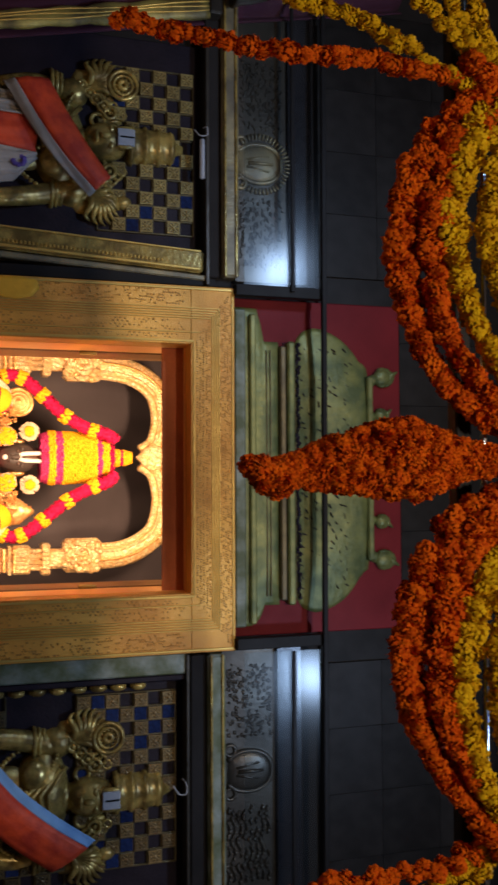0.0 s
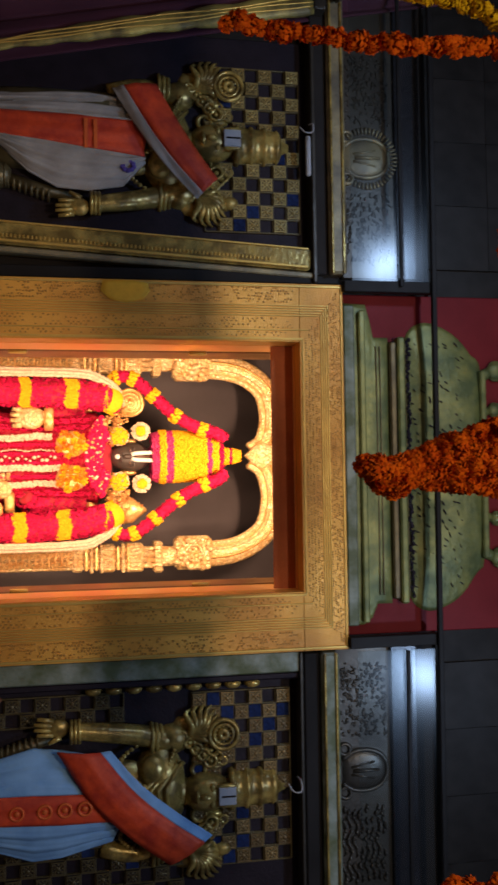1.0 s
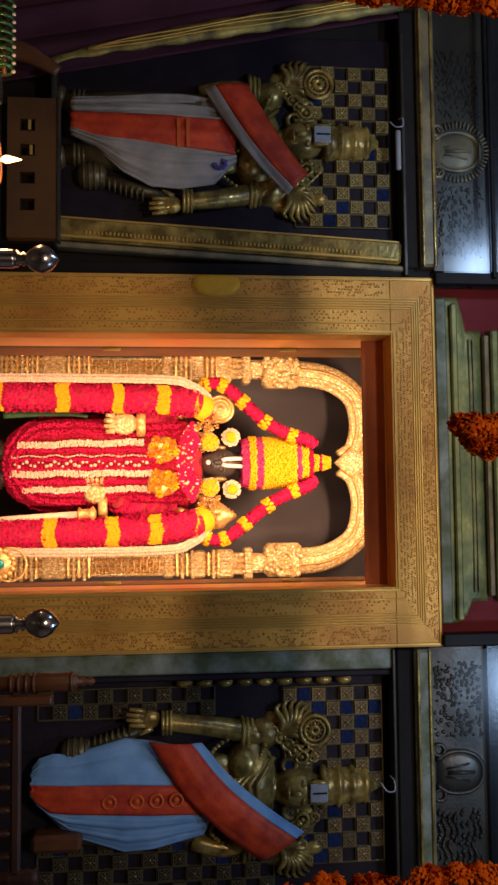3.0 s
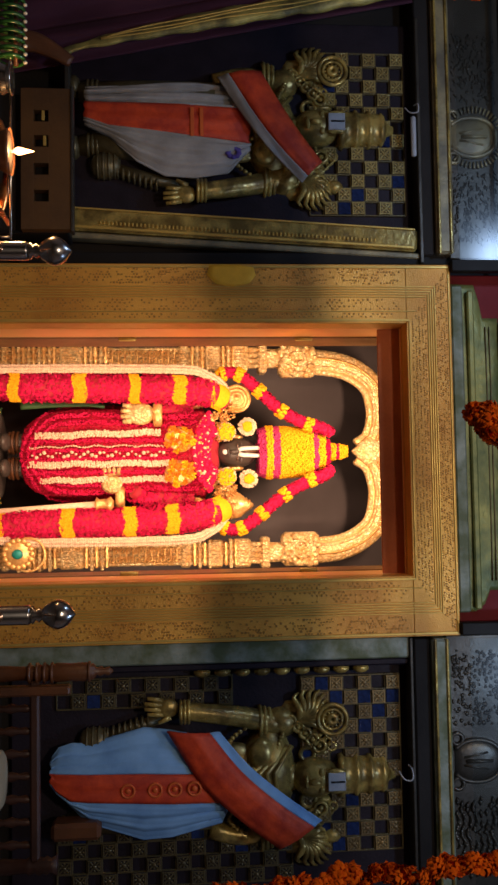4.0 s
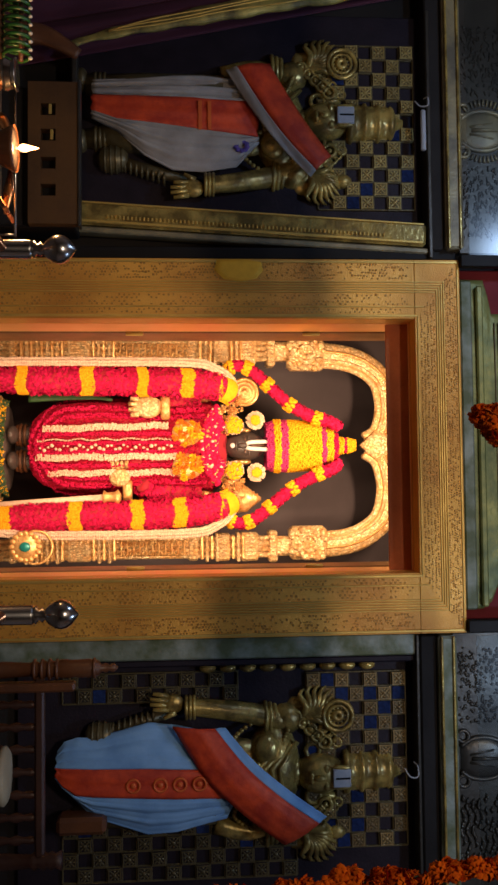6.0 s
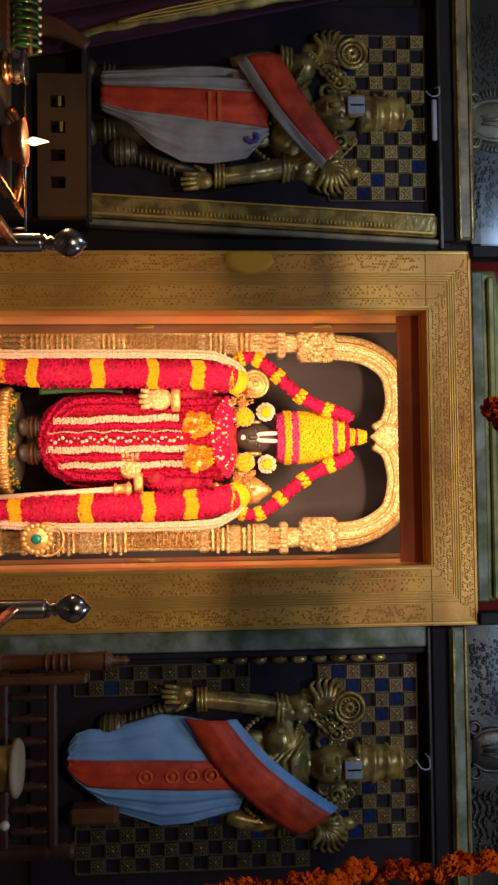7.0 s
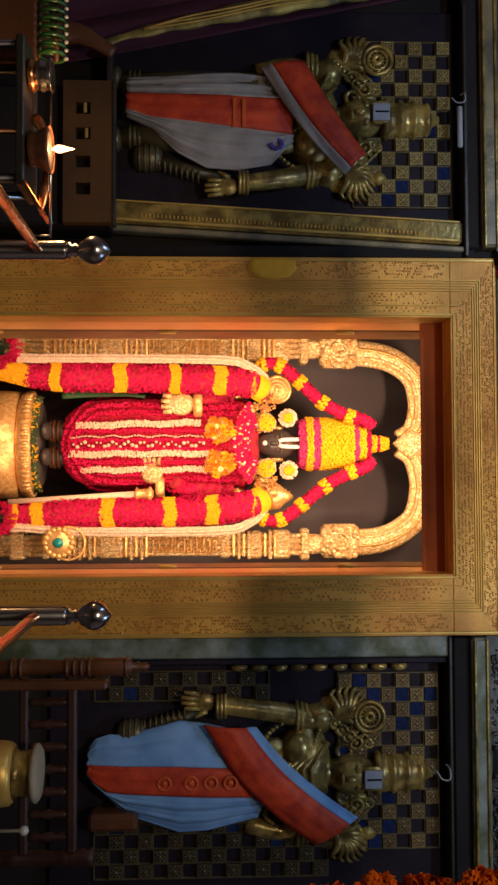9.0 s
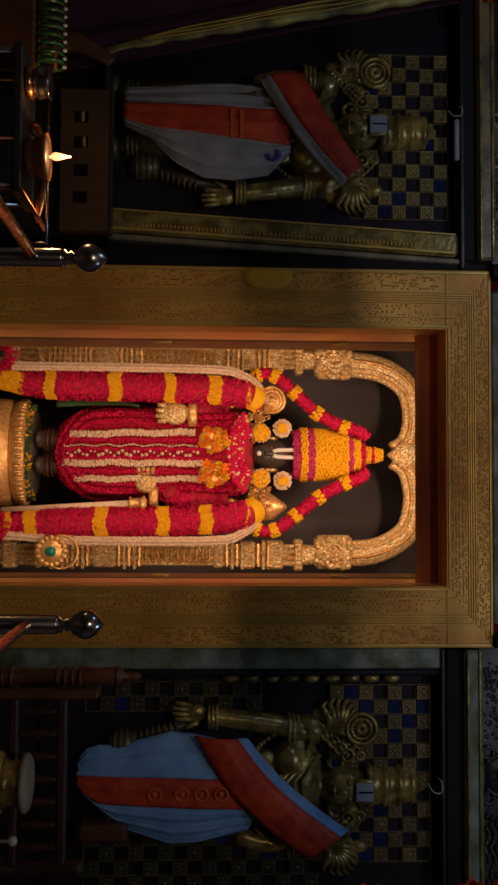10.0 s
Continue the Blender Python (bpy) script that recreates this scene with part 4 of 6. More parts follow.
# gold arch behind the idol
arch = thing("arch", "gold repousse arch on two pillars behind the idol", "arch")
AY = 6.5
for sg, x0, x1 in ((-1, -0.835, -0.692), (1, 0.496, 0.643)):
    xc, w = (x0 + x1) / 2, x1 - x0
    g = Geo()
    g.box((xc, AY, 0.84), (w * 0.9, 0.10, 2.54), 0, 0.02)
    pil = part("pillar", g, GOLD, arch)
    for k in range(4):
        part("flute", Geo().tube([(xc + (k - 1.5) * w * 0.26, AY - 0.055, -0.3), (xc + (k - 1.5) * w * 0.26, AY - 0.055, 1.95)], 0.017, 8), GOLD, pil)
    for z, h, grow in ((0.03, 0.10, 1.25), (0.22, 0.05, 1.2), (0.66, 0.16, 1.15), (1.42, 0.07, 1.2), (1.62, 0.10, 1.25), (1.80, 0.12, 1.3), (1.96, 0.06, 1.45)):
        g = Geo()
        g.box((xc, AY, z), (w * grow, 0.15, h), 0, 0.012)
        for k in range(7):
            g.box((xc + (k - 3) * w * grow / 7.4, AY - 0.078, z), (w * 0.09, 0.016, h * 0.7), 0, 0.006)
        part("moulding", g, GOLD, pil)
    # turned collars, thin and thick by turns
    for z0, count in ((0.28, 9), (0.76, 5), (1.48, 4), (1.69, 3)):
        for k in range(count):
            part("collar", Geo().box((xc, AY - 0.01, z0 + 0.034 * k), (w * (1.32 if k % 2 else 1.08), 0.15, 0.022), 0, 0.008), GOLD if k % 2 else GOLD_PLAIN, pil)
    # running scroll along the shaft
    g = Geo()
    for k in range(22):
        z = 0.93 + 0.021 * k
        g.tube(curve([(xc - w * 0.36, AY - 0.07, z), (xc, AY - 0.085, z + 0.012 * (-1) ** k), (xc + w * 0.36, AY - 0.07, z)], 8), 0.006, 6)
        g.ring((xc + w * 0.2 * (-1) ** k, AY - 0.082, z), 0.015, 0.005, 12, 5)
    tagged(part("scroll", g, GOLD_PLAIN, pil), kind="stuff")
    # carved bracket under the arch
    g = Geo()
    g.box((xc - sg * 0.02, AY, 2.203), (w * 1.55, 0.12, 0.26), 0, 0.04)
    rg = random.Random(21)
    for k in range(60):
        g.ball((xc - sg * 0.02 + rg.uniform(-0.1, 0.1), AY - 0.06, 2.203 + rg.uniform(-0.12, 0.12)), rg.uniform(0.012, 0.028), 8, 5)
    g.ring((xc - sg * 0.02, AY - 0.07, 2.203), 0.055, 0.012, 20, 6)
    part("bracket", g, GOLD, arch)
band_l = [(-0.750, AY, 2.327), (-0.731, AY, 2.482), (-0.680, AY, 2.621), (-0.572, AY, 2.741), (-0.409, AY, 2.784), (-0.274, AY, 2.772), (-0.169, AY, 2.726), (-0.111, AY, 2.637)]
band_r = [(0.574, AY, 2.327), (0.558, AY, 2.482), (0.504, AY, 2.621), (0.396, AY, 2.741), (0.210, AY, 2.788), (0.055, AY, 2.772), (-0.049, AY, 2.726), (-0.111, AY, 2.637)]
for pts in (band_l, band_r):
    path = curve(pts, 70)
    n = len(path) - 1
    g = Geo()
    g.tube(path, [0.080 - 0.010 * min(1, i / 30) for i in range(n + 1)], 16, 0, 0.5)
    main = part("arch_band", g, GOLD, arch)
    for off, r in ((-0.066, 0.012), (-0.03, 0.010), (0.012, 0.010)):
        line = []
        for i, p in enumerate(path):
            d = (path[min(i + 1, n)] - path[max(i - 1, 0)]).normalized()
            side = Vector((d.z, 0, -d.x)) * (1 if pts is band_l else -1)
            line.append(p - side * off + Vector((0, -0.032 if abs(off) < 0.03 else -0.012, 0)))
        part("rib", Geo().tube(line, r, 8), GOLD_PLAIN, main)
        groove = [p + Vector((0, -0.004, 0)) + (p - q) * 0.24 for p, q in zip(line, path)]
        part("groove", Geo().tube(groove, 0.0055, 6), BRASS_DARK, main, "dark groove")
    g = Geo()
    for i in range(0, n, 1):
        p = path[i]
        d = (path[min(i + 1, n)] - path[max(i - 1, 0)]).normalized()
        side = Vector((d.z, 0, -d.x)) * (1 if pts is band_l else -1)
        g.ball(p + side * 0.078, (0.024, 0.03, 0.024), 8, 5)
        g.ball(p + side * 0.045 + Vector((0, -0.03, 0)), (0.014, 0.012, 0.014), 6, 4)
        g.ball(p + Vector((0, -0.036, 0)), (0.008, 0.008, 0.008), 6, 4)
    tagged(part("edging", g, GOLD, main), kind="stuff")
g = Geo()
g.plate([(-0.216, 2.683), (-0.111, 2.567), (-0.007, 2.683), (-0.061, 2.784), (-0.162, 2.784)], AY - 0.05, 0.05, 0, 0.02)
part("cusp", g, GOLD, arch)

# round gold ornament with a green stone, hung on a pillar
g = thing("rosette", "gold rosette with a green glass stone on the pillar", "ornament")
rx, rz = 0.529, 0.362
disc = Geo()
for k in range(16):
    a = 2 * math.pi * k / 16
    part("petal", leaf_mesh, None, g, "", pose(rx + 0.085 * math.cos(a), GY - 0.05, rz + 0.085 * math.sin(a)))
disc.lathe([(0.001, 0.015), (0.08, 0.01), (0.09, -0.01), (0.001, -0.02)], (0, 0, 0), 24, 0, 1, Matrix.Translation((rx, GY - 0.045, rz)) @ pose(0, 0, 0, 90, 0, 0))
part("disc", disc, GOLD_PLAIN, g)
part("stone", Geo().ball((rx, GY - 0.065, rz), (0.032, 0.02, 0.036), 14, 8), EMERALD, g)
part("hoop", Geo().ring((rx + 0.005, GY - 0.03, rz + 0.06), 0.105, 0.008, 28, 8), GOLD_PLAIN, g)


# ---- guardian panels on both sides of the doorway ----
def checker_tile(mat, ground):
    g = Geo()
    g.box((0, 0, 0), (0.057, 0.012, 0.057), 1, 0.002)
    for a, c, w, h in ((0, (0, 0.024), 0.057, 0.006), (0, (0, -0.024), 0.057, 0.006), (0, (0.024, 0), 0.006, 0.057), (0, (-0.024, 0), 0.006, 0.057)):
        g.box((c[0], -0.007, c[1]), (w, 0.006, h), 0, 0.001)
    for a in (45, -45):
        g.box((0, 0, 0), (0.052, 0.006, 0.007), 0, 0.001, Matrix.Translation((0, -0.007, 0)) @ pose(0, 0, 0, 0, a, 0))
    g.ball((0, -0.007, 0), (0.010, 0.006, 0.010), 8, 4)
    for sx, sz in ((0, 1), (0, -1), (1, 0), (-1, 0)):
        g.ball((0.016 * sx, -0.006, 0.016 * sz), (0.0055, 0.004, 0.0055), 6, 4)
    return mesh_of("tile", g, [mat, ground])


# Darker bronze for legs, maces, lower tiles, tile grounds, lattice and grooves.
DIM_BRONZE = material("darker_bronze", (0.16, 0.13, 0.06), (0.06, 0.05, 0.028), 0.4, 0.4, 14, 70, 0.35)
TILE_METAL = material("pale_gilt_tile", (0.55, 0.44, 0.165), (0.25, 0.185, 0.07), 0.3, 0.45, 14, 60, 0.3, objects=True)
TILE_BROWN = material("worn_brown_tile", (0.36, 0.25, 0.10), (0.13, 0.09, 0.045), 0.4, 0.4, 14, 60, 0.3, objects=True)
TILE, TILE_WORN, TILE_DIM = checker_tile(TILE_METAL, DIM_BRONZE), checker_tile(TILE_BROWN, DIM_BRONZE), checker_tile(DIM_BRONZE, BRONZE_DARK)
MIRROR = mesh_of("mirror_tile", Geo().box((0, 0, 0), (0.054, 0.006, 0.054), 0, 0.004), BLUE_GLASS)


def checker(parent, x0, z0, nx, nz, blue, seed, tile):
    rg = random.Random(seed)
    grid = Geo()
    for i in range(nx + 1):
        grid.box((x0 + 0.0615 * (i - 0.5), 4.094, z0 + 0.0615 * (nz - 1) / 2), (0.007, 0.012, 0.0615 * nz), 0, 0.002)
    for k in range(nz + 1):
        grid.box((x0 + 0.0615 * (nx - 1) / 2, 4.0945, z0 + 0.0615 * (k - 0.5)), (0.0615 * nx, 0.012, 0.007), 0, 0.002)
    part("lattice", grid, DIM_BRONZE, parent)
    for i in range(nx):
        for k in range(nz):
            at = pose(x0 + 0.0615 * i, 4.088 + rg.uniform(-0.003, 0.003), z0 + 0.0615 * k, 0, rg.uniform(-1.5, 1.5), 0)
            if (i + k) % 2 == 0:
                part("tile", tile, None, parent, "", at)
            elif rg.random() < blue:
                part("mirror_tile", MIRROR, None, parent, "", at)


def guardian(s, cx, hz, name_label, lift=0.0):
    """A relief figure with four arms; s is +1 where the doorway lies to its right, -1 to its left."""
    g = Geo()

    def P(u, dz, y=4.02):
        return (cx + s * u, y + 0.085, hz + dz)

    g.ball(P(0, 0, 4.0), (0.085, 0.085, 0.105), 20, 12)
    g.ball(P(0, -0.01, 3.915), (0.015, 0.02, 0.025), 8, 6)
    g.ball(P(0, -0.045, 3.925), (0.03, 0.012, 0.010), 8, 6)
    for e in (-1, 1):
        g.ball(P(e * 0.035, 0.018, 3.925), (0.02, 0.01, 0.012), 8, 6)
        g.ring(P(e * 0.095, -0.03, 4.0), 0.03, 0.010, 16, 6)
        g.ball(P(e * 0.10, 0.03, 4.02), (0.02, 0.03, 0.05), 8, 6)
    # tall crown with rings
    g.lathe([(0.088, 0.10), (0.094, 0.118), (0.082, 0.125), (0.08, 0.165), (0.09, 0.172), (0.09, 0.182), (0.079, 0.188), (0.076, 0.225), (0.086, 0.232), (0.086, 0.242), (0.076, 0.25), (0.074, 0.285), (0.081, 0.292), (0.07, 0.305), (0.035, 0.318), (0.02, 0.35)], (cx, 4.095, hz), 20, 0, 0.8)
    g.box(P(0, 0.080, 3.912), (0.074, 0.012, 0.074), 1, 0.006)
    g.box(P(0, 0.084, 3.905), (0.007, 0.006, 0.060), 2, 0.002)
    for e in (-1, 1):
        g.ball(P(e * 0.040, 0.080, 3.920), (0.012, 0.012, 0.040), 8, 6)
    # neck, necklaces, chest, waist
    g.tube([P(0, -0.08), P(0.01, -0.14)], 0.06, 14)
    g.ball(P(0.02, -0.20, 4.04), (0.21, 0.11, 0.12), 22, 12)
    g.ball(P(0.02, -0.36, 4.05), (0.15, 0.09, 0.17), 20, 10)
    for k in range(4):
        g.tube([P(-0.13 + 0.015 * k, -0.11 - 0.025 * k, 3.97), P(-0.06, -0.17 - 0.03 * k, 3.935), P(0.04, -0.18 - 0.032 * k, 3.93), P(0.14 - 0.01 * k, -0.10 - 0.025 * k, 3.97)], 0.011, 8)
    for e in (-1, 1):
        g.ball(P(e * 0.10 + 0.01, -0.23, 3.965), (0.07, 0.035, 0.055), 14, 8)
        g.ball(P(e * 0.22 + 0.01, -0.14, 4.03), (0.07, 0.065, 0.075), 14, 8)
        for k in range(3):
            g.ring((0, 0, 0), 0.055 + 0.006 * k, 0.010, 16, 6, 0, Matrix.Translation(P(e * 0.235, -0.19 - 0.02 * k, 4.03)) @ pose(0, 0, 0, 90, 0, 0))
    # lower inner arm down to the open hand on the mace
    g.tube(curve([P(0.22, -0.15), P(0.255, -0.28, 4.0), P(0.28, -0.42 + lift * 0.6, 3.97), P(0.305, -0.60 + lift, 3.95)], 12), [0.050 - 0.0012 * k for k in range(13)], 14)
    for k in range(3):
        g.ring((0, 0, 0), 0.045, 0.008, 16, 6, 0, Matrix.Translation(P(0.30, -0.565 + lift - 0.016 * k, 3.95)) @ pose(0, 0, 0, 90, 0, 0))
    g.ball(P(0.32, -0.65 + lift, 3.94), (0.040, 0.022, 0.046), 12, 8)
    g.tube([P(0.285, -0.64 + lift, 3.935), P(0.262, -0.69 + lift, 3.93)], [0.013, 0.008], 8)
    for k in range(4):
        g.tube([P(0.295 + 0.019 * k, -0.67 + lift, 3.935), P(0.298 + 0.022 * k, -0.735 + lift - 0.012 * (k in (1, 2)), 3.93)], [0.0115, 0.008], 8)
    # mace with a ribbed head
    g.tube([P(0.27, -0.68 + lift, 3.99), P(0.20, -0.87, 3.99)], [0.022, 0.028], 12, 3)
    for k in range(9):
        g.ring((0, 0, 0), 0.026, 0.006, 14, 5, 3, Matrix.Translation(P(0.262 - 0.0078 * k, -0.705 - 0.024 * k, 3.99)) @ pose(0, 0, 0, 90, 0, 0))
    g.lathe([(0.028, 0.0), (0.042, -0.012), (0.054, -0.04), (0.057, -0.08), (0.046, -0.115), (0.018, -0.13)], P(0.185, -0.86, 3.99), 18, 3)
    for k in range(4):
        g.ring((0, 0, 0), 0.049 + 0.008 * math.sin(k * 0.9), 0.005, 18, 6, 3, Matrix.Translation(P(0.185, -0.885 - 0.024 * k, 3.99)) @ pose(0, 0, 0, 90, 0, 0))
    # upper inner arm raised with foliage, upper outer arm with the disc
    for e, hand in ((1, (0.26, 0.06)), (-1, (-0.25, 0.05))):
        g.tube(curve([P(e * 0.2, -0.12, 4.05), P(e * 0.29, -0.1, 4.04), P(hand[0], hand[1], 4.02)], 8), [0.05 - 0.002 * k for k in range(9)], 12)
        g.ball(P(hand[0], hand[1] + 0.02, 4.01), (0.032, 0.03, 0.04), 10, 6)
    dx = cx + (-0.245 if s < 0 else -0.25)
    for R, r in ((0.062, 0.010), (0.042, 0.007), (0.016, 0.012)):
        g.ring((dx, 4.05, hz + 0.075), R, r, 24, 6)
    for k in range(12):
        a = math.pi * k / 6
        g.tube([(dx, 4.055, hz + 0.075), (dx + 0.06 * math.cos(a), 4.055, hz + 0.075 + 0.06 * math.sin(a))], 0.005, 6)
    rg = random.Random(31)
    # flame-like scrolls fanning out from the shoulders, beaded armlets and a waist chain
    for e in (-1, 1):
        for k in range(9):
            a = radians(20 + 17 * k)
            u0, z0 = e * 0.24, -0.07
            u1, z1 = u0 + e * 0.11 * math.cos(a - 0.9), z0 + 0.11 * math.sin(a - 0.5)
            g.tube(curve([P(u0, z0, 4.0), P((u0 + u1) / 2, (z0 + z1) / 2 + 0.02, 3.975), P(u1, z1, 3.985), P(u1 + e * 0.02, z1 + 0.025, 4.0)], 8), [0.014, 0.016, 0.017, 0.016, 0.014, 0.012, 0.010, 0.008, 0.004], 8)
        for k in range(14):
            g.ball(P(e * (0.06 + 0.012 * k), -0.27 - 0.10 * math.sin(k * 0.22), 3.93 + 0.004 * k), 0.011, 8, 5)
            g.ball(P(e * (0.02 + 0.013 * k), -0.13 - 0.06 * math.cos(k * 0.11), 3.945 + 0.002 * k), 0.010, 8, 5)
        for k in range(5):
            g.ring(P(e * (0.13 + 0.028 * k), 0.02 - 0.03 * k, 3.99), 0.026 - 0.002 * k, 0.009, 16, 6)
            g.ring(P(e * (0.125 + 0.02 * k), 0.075 - 0.02 * k, 4.0), 0.018, 0.007, 14, 6)
            g.ball(P(e * (0.13 + 0.028 * k), 0.02 - 0.03 * k, 3.99), 0.012, 8, 5)
    for k in range(70):
        u = rg.choice((-1, 1)) * rg.uniform(0.11, 0.30)
        z = rg.uniform(-0.12, 0.12) - abs(u) * 0.15
        g.ring(P(u, z, 4.05 + rg.uniform(-0.02, 0.01)), rg.uniform(0.012, 0.032), rg.uniform(0.007, 0.012), 12, 6)
    # outer lower arm, legs and feet
    g.tube(curve([P(-0.20, -0.15), P(-0.24, -0.3, 4.02), P(-0.2, -0.45, 4.0)], 8), 0.04, 12)
    for u in (-0.13, 0.07):
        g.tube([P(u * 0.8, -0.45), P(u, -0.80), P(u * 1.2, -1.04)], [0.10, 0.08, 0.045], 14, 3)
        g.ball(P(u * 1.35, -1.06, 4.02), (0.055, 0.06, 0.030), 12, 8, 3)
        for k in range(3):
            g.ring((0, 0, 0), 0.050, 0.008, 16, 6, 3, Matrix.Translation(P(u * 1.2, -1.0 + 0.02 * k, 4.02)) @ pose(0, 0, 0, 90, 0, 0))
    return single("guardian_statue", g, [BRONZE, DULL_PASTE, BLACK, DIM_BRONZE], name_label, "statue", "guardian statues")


NEAR = 0.982


def drawn_in(x, z):
    """Cloth stands a little in front of the panel: its outline shrinks towards the middle of the hall."""
    return 0.17 + (x - 0.17) * NEAR, 1.34 + (z - 1.34) * NEAR


def ribbon(rows, name, mats, parent, y, bulge, u0, u1, fold=0.0, label="", steps=10):
    """Cloth between two edges given as rows of (z, left x, right x); u0 and u1 are its share of the whole bulge."""
    g, verts, faces = Geo(), [], []
    fine = []
    for (z0, a0, b0), (z1, a1, b1) in zip(rows, rows[1:]):
        for k in range(5):
            t = k / 5
            fine.append((z0 + (z1 - z0) * t, a0 + (a1 - a0) * t, b0 + (b1 - b0) * t))
    fine.append(rows[-1])
    fine = [(drawn_in(0, z)[1], drawn_in(p, 0)[0], drawn_in(q, 0)[0]) for z, p, q in fine]
    n = len(fine) - 1
    for i, (z, a, b) in enumerate(fine):
        for k in range(steps + 1):
            u = u0 + (u1 - u0) * k / steps
            drop = fold * (math.sin(u * 46 + i * 0.12) + 0.5 * math.sin(u * 97 + i * 0.05))
            v = i / n
            verts.append((a + (b - a) * k / steps, y - bulge * (1 - (2 * u - 1) ** 2) * (0.55 + 0.45 * math.sin(math.pi * min(1, max(0.05, v)))) + drop, z + 0.004 * math.sin(u * 30)))
    w = steps + 1
    for i in range(n):
        for k in range(steps):
            faces.append((i * w + k, i * w + k + 1, (i + 1) * w + k + 1, (i + 1) * w + k))
    g.add(verts, faces)
    ob = part(name, g, mats, parent, label)
    mod = ob.modifiers.new("thickness", "SOLIDIFY")
    mod.thickness, mod.offset = 0.008, 0
    return ob


def strip(lower, upper, name, mat, parent, y, lo, hi, label=""):
    """A slanting band of cloth: a share lo to hi of the way from its lower to its upper edge."""
    low, up = (curve([(drawn_in(x, z)[0], 0, drawn_in(x, z)[1]) for x, z in edge], 24) for edge in (lower, upper))
    g, verts, faces = Geo(), [], []
    for i, (p, q) in enumerate(zip(low, up)):
        for k in range(9):
            t = lo + (hi - lo) * k / 8
            c = p.lerp(q, t)
            verts.append((c.x, y - 0.03 * math.sin(math.pi * t) - 0.02 * math.sin(math.pi * i / 24) + 0.003 * math.sin(t * 22 + i * 0.3), c.z))
    for i in range(24):
        for k in range(8):
            faces.append((i * 9 + k, i * 9 + k + 1, i * 9 + k + 10, i * 9 + k + 9))
    g.add(verts, faces)
    ob = part(name, g, mat, parent, label)
    mod = ob.modifiers.new("thickness", "SOLIDIFY")
    mod.thickness, mod.offset = 0.008, 0
    return ob


# panel west
west = tagged(new("panel_west"), "dark bronze niche panel with checkered mirror tiles", "wall panel", "", "structure")
part("backboard", Geo().box((-1.42, 4.115, 1.65), (1.0, 0.03, 1.56)), BRONZE_DARK, west)
lean = Matrix.Translation((-0.957, 4.06, 1.64)) @ pose(0, 0, 0, 0, 3.3, 0)
stile = part("stile", Geo().box((0, 0, 0), (0.10, 0.10, 1.55), 0, 0.012, lean), BRONZE, west)
part("outer_strip", Geo().box((0.068, 0.0, 0.01), (0.026, 0.08, 1.6), 0, 0.006, lean), WORN_AND_LIT_GOLD, stile)
part("bead", Geo().box((0.036, -0.052, 0), (0.012, 0.012, 1.52), 0, 0.004, lean), BRASS_TRIM, stile)
part("bead", Geo().box((-0.044, -0.052, 0), (0.008, 0.010, 1.52), 0, 0.004, lean), BRASS_TRIM, stile)
teeth = Geo()
for k in range(70):
    teeth.box((0.014, -0.052, -0.6 + 0.0172 * k), (0.014, 0.010, 0.008), 0, 0.002, lean)
tagged(part("dentils", teeth, BRASS_TRIM, stile), kind="stuff")
part("top_rail", Geo().box((-1.36, 4.05, 2.432), (1.1, 0.09, 0.018), 0, 0.004), SILVER_PLATE, west)
part("bottom_rail", Geo().box((-1.30, 4.03, 0.905), (0.78, 0.1, 0.022), 0, 0.004), SILVER_PLATE, west)
checker(west, -1.75, 1.985, 12, 7, 0.22, 3, TILE)
guardian(1, -1.43, 1.985, "bronze relief guardian with tall crown, dressed in white cloth", 0.07)
dhoti = thing("dhoti", "white cotton dhoti with a rust-red band on the guardian", "cloth", "guardians' clothes")
LW = [(0.97, -1.61, -1.53, -1.46, -1.44), (1.08, -1.62, -1.525, -1.42, -1.39), (1.2, -1.63, -1.52, -1.405, -1.28), (1.32, -1.64, -1.517, -1.39, -1.215), (1.45, -1.64, -1.515, -1.375, -1.205), (1.6, -1.62, -1.51, -1.362, -1.23), (1.69, -1.58, -1.51, -1.355, -1.33)]
ribbon([(r[0], r[1], r[2]) for r in LW], "cloth", CLOTH_WHITE, dhoti, 4.03, 0.06, 0.0, 0.3, 0.012, "", 24)
ribbon([(r[0], r[2], r[3]) for r in LW], "band", CLOTH_RED, dhoti, 4.026, 0.06, 0.3, 0.62, 0.002, "rust-red silk band")
ribbon([(r[0], r[3], r[4]) for r in LW], "cloth", CLOTH_WHITE, dhoti, 4.03, 0.06, 0.62, 1.0, 0.006, "", 22)
for z in (1.435, 1.475):
    part("brocade", Geo().box((-1.405, 3.960, z), (0.125, 0.004, 0.016), 0, 0.001), CLOTH_ORANGE, dhoti, "orange brocade stripe")
motif = Geo()
for k in range(9):
    a = 2 * math.pi * k / 9
    motif.ball((-1.285 + 0.020 * math.cos(a), 3.992, 1.612 + 0.024 * math.sin(a)), (0.011, 0.006, 0.012), 8, 5)
part("motif", motif, VIOLET, dhoti, "blue-violet woven motif")
sash = thing("sash", "rust-red silk sash with white edge across the guardian", "cloth", "guardians' clothes")
lo, up = [(-1.64, 1.55), (-1.45, 1.67), (-1.30, 1.785), (-1.174, 1.916)], [(-1.67, 1.74), (-1.52, 1.82), (-1.385, 1.91), (-1.265, 2.005)]
strip(lo, up, "edge", CLOTH_WHITE, sash, 3.975, 0.0, 0.25, "white edge")
strip(lo, up, "silk", CLOTH_RED, sash, 3.975, 0.25, 1.0)

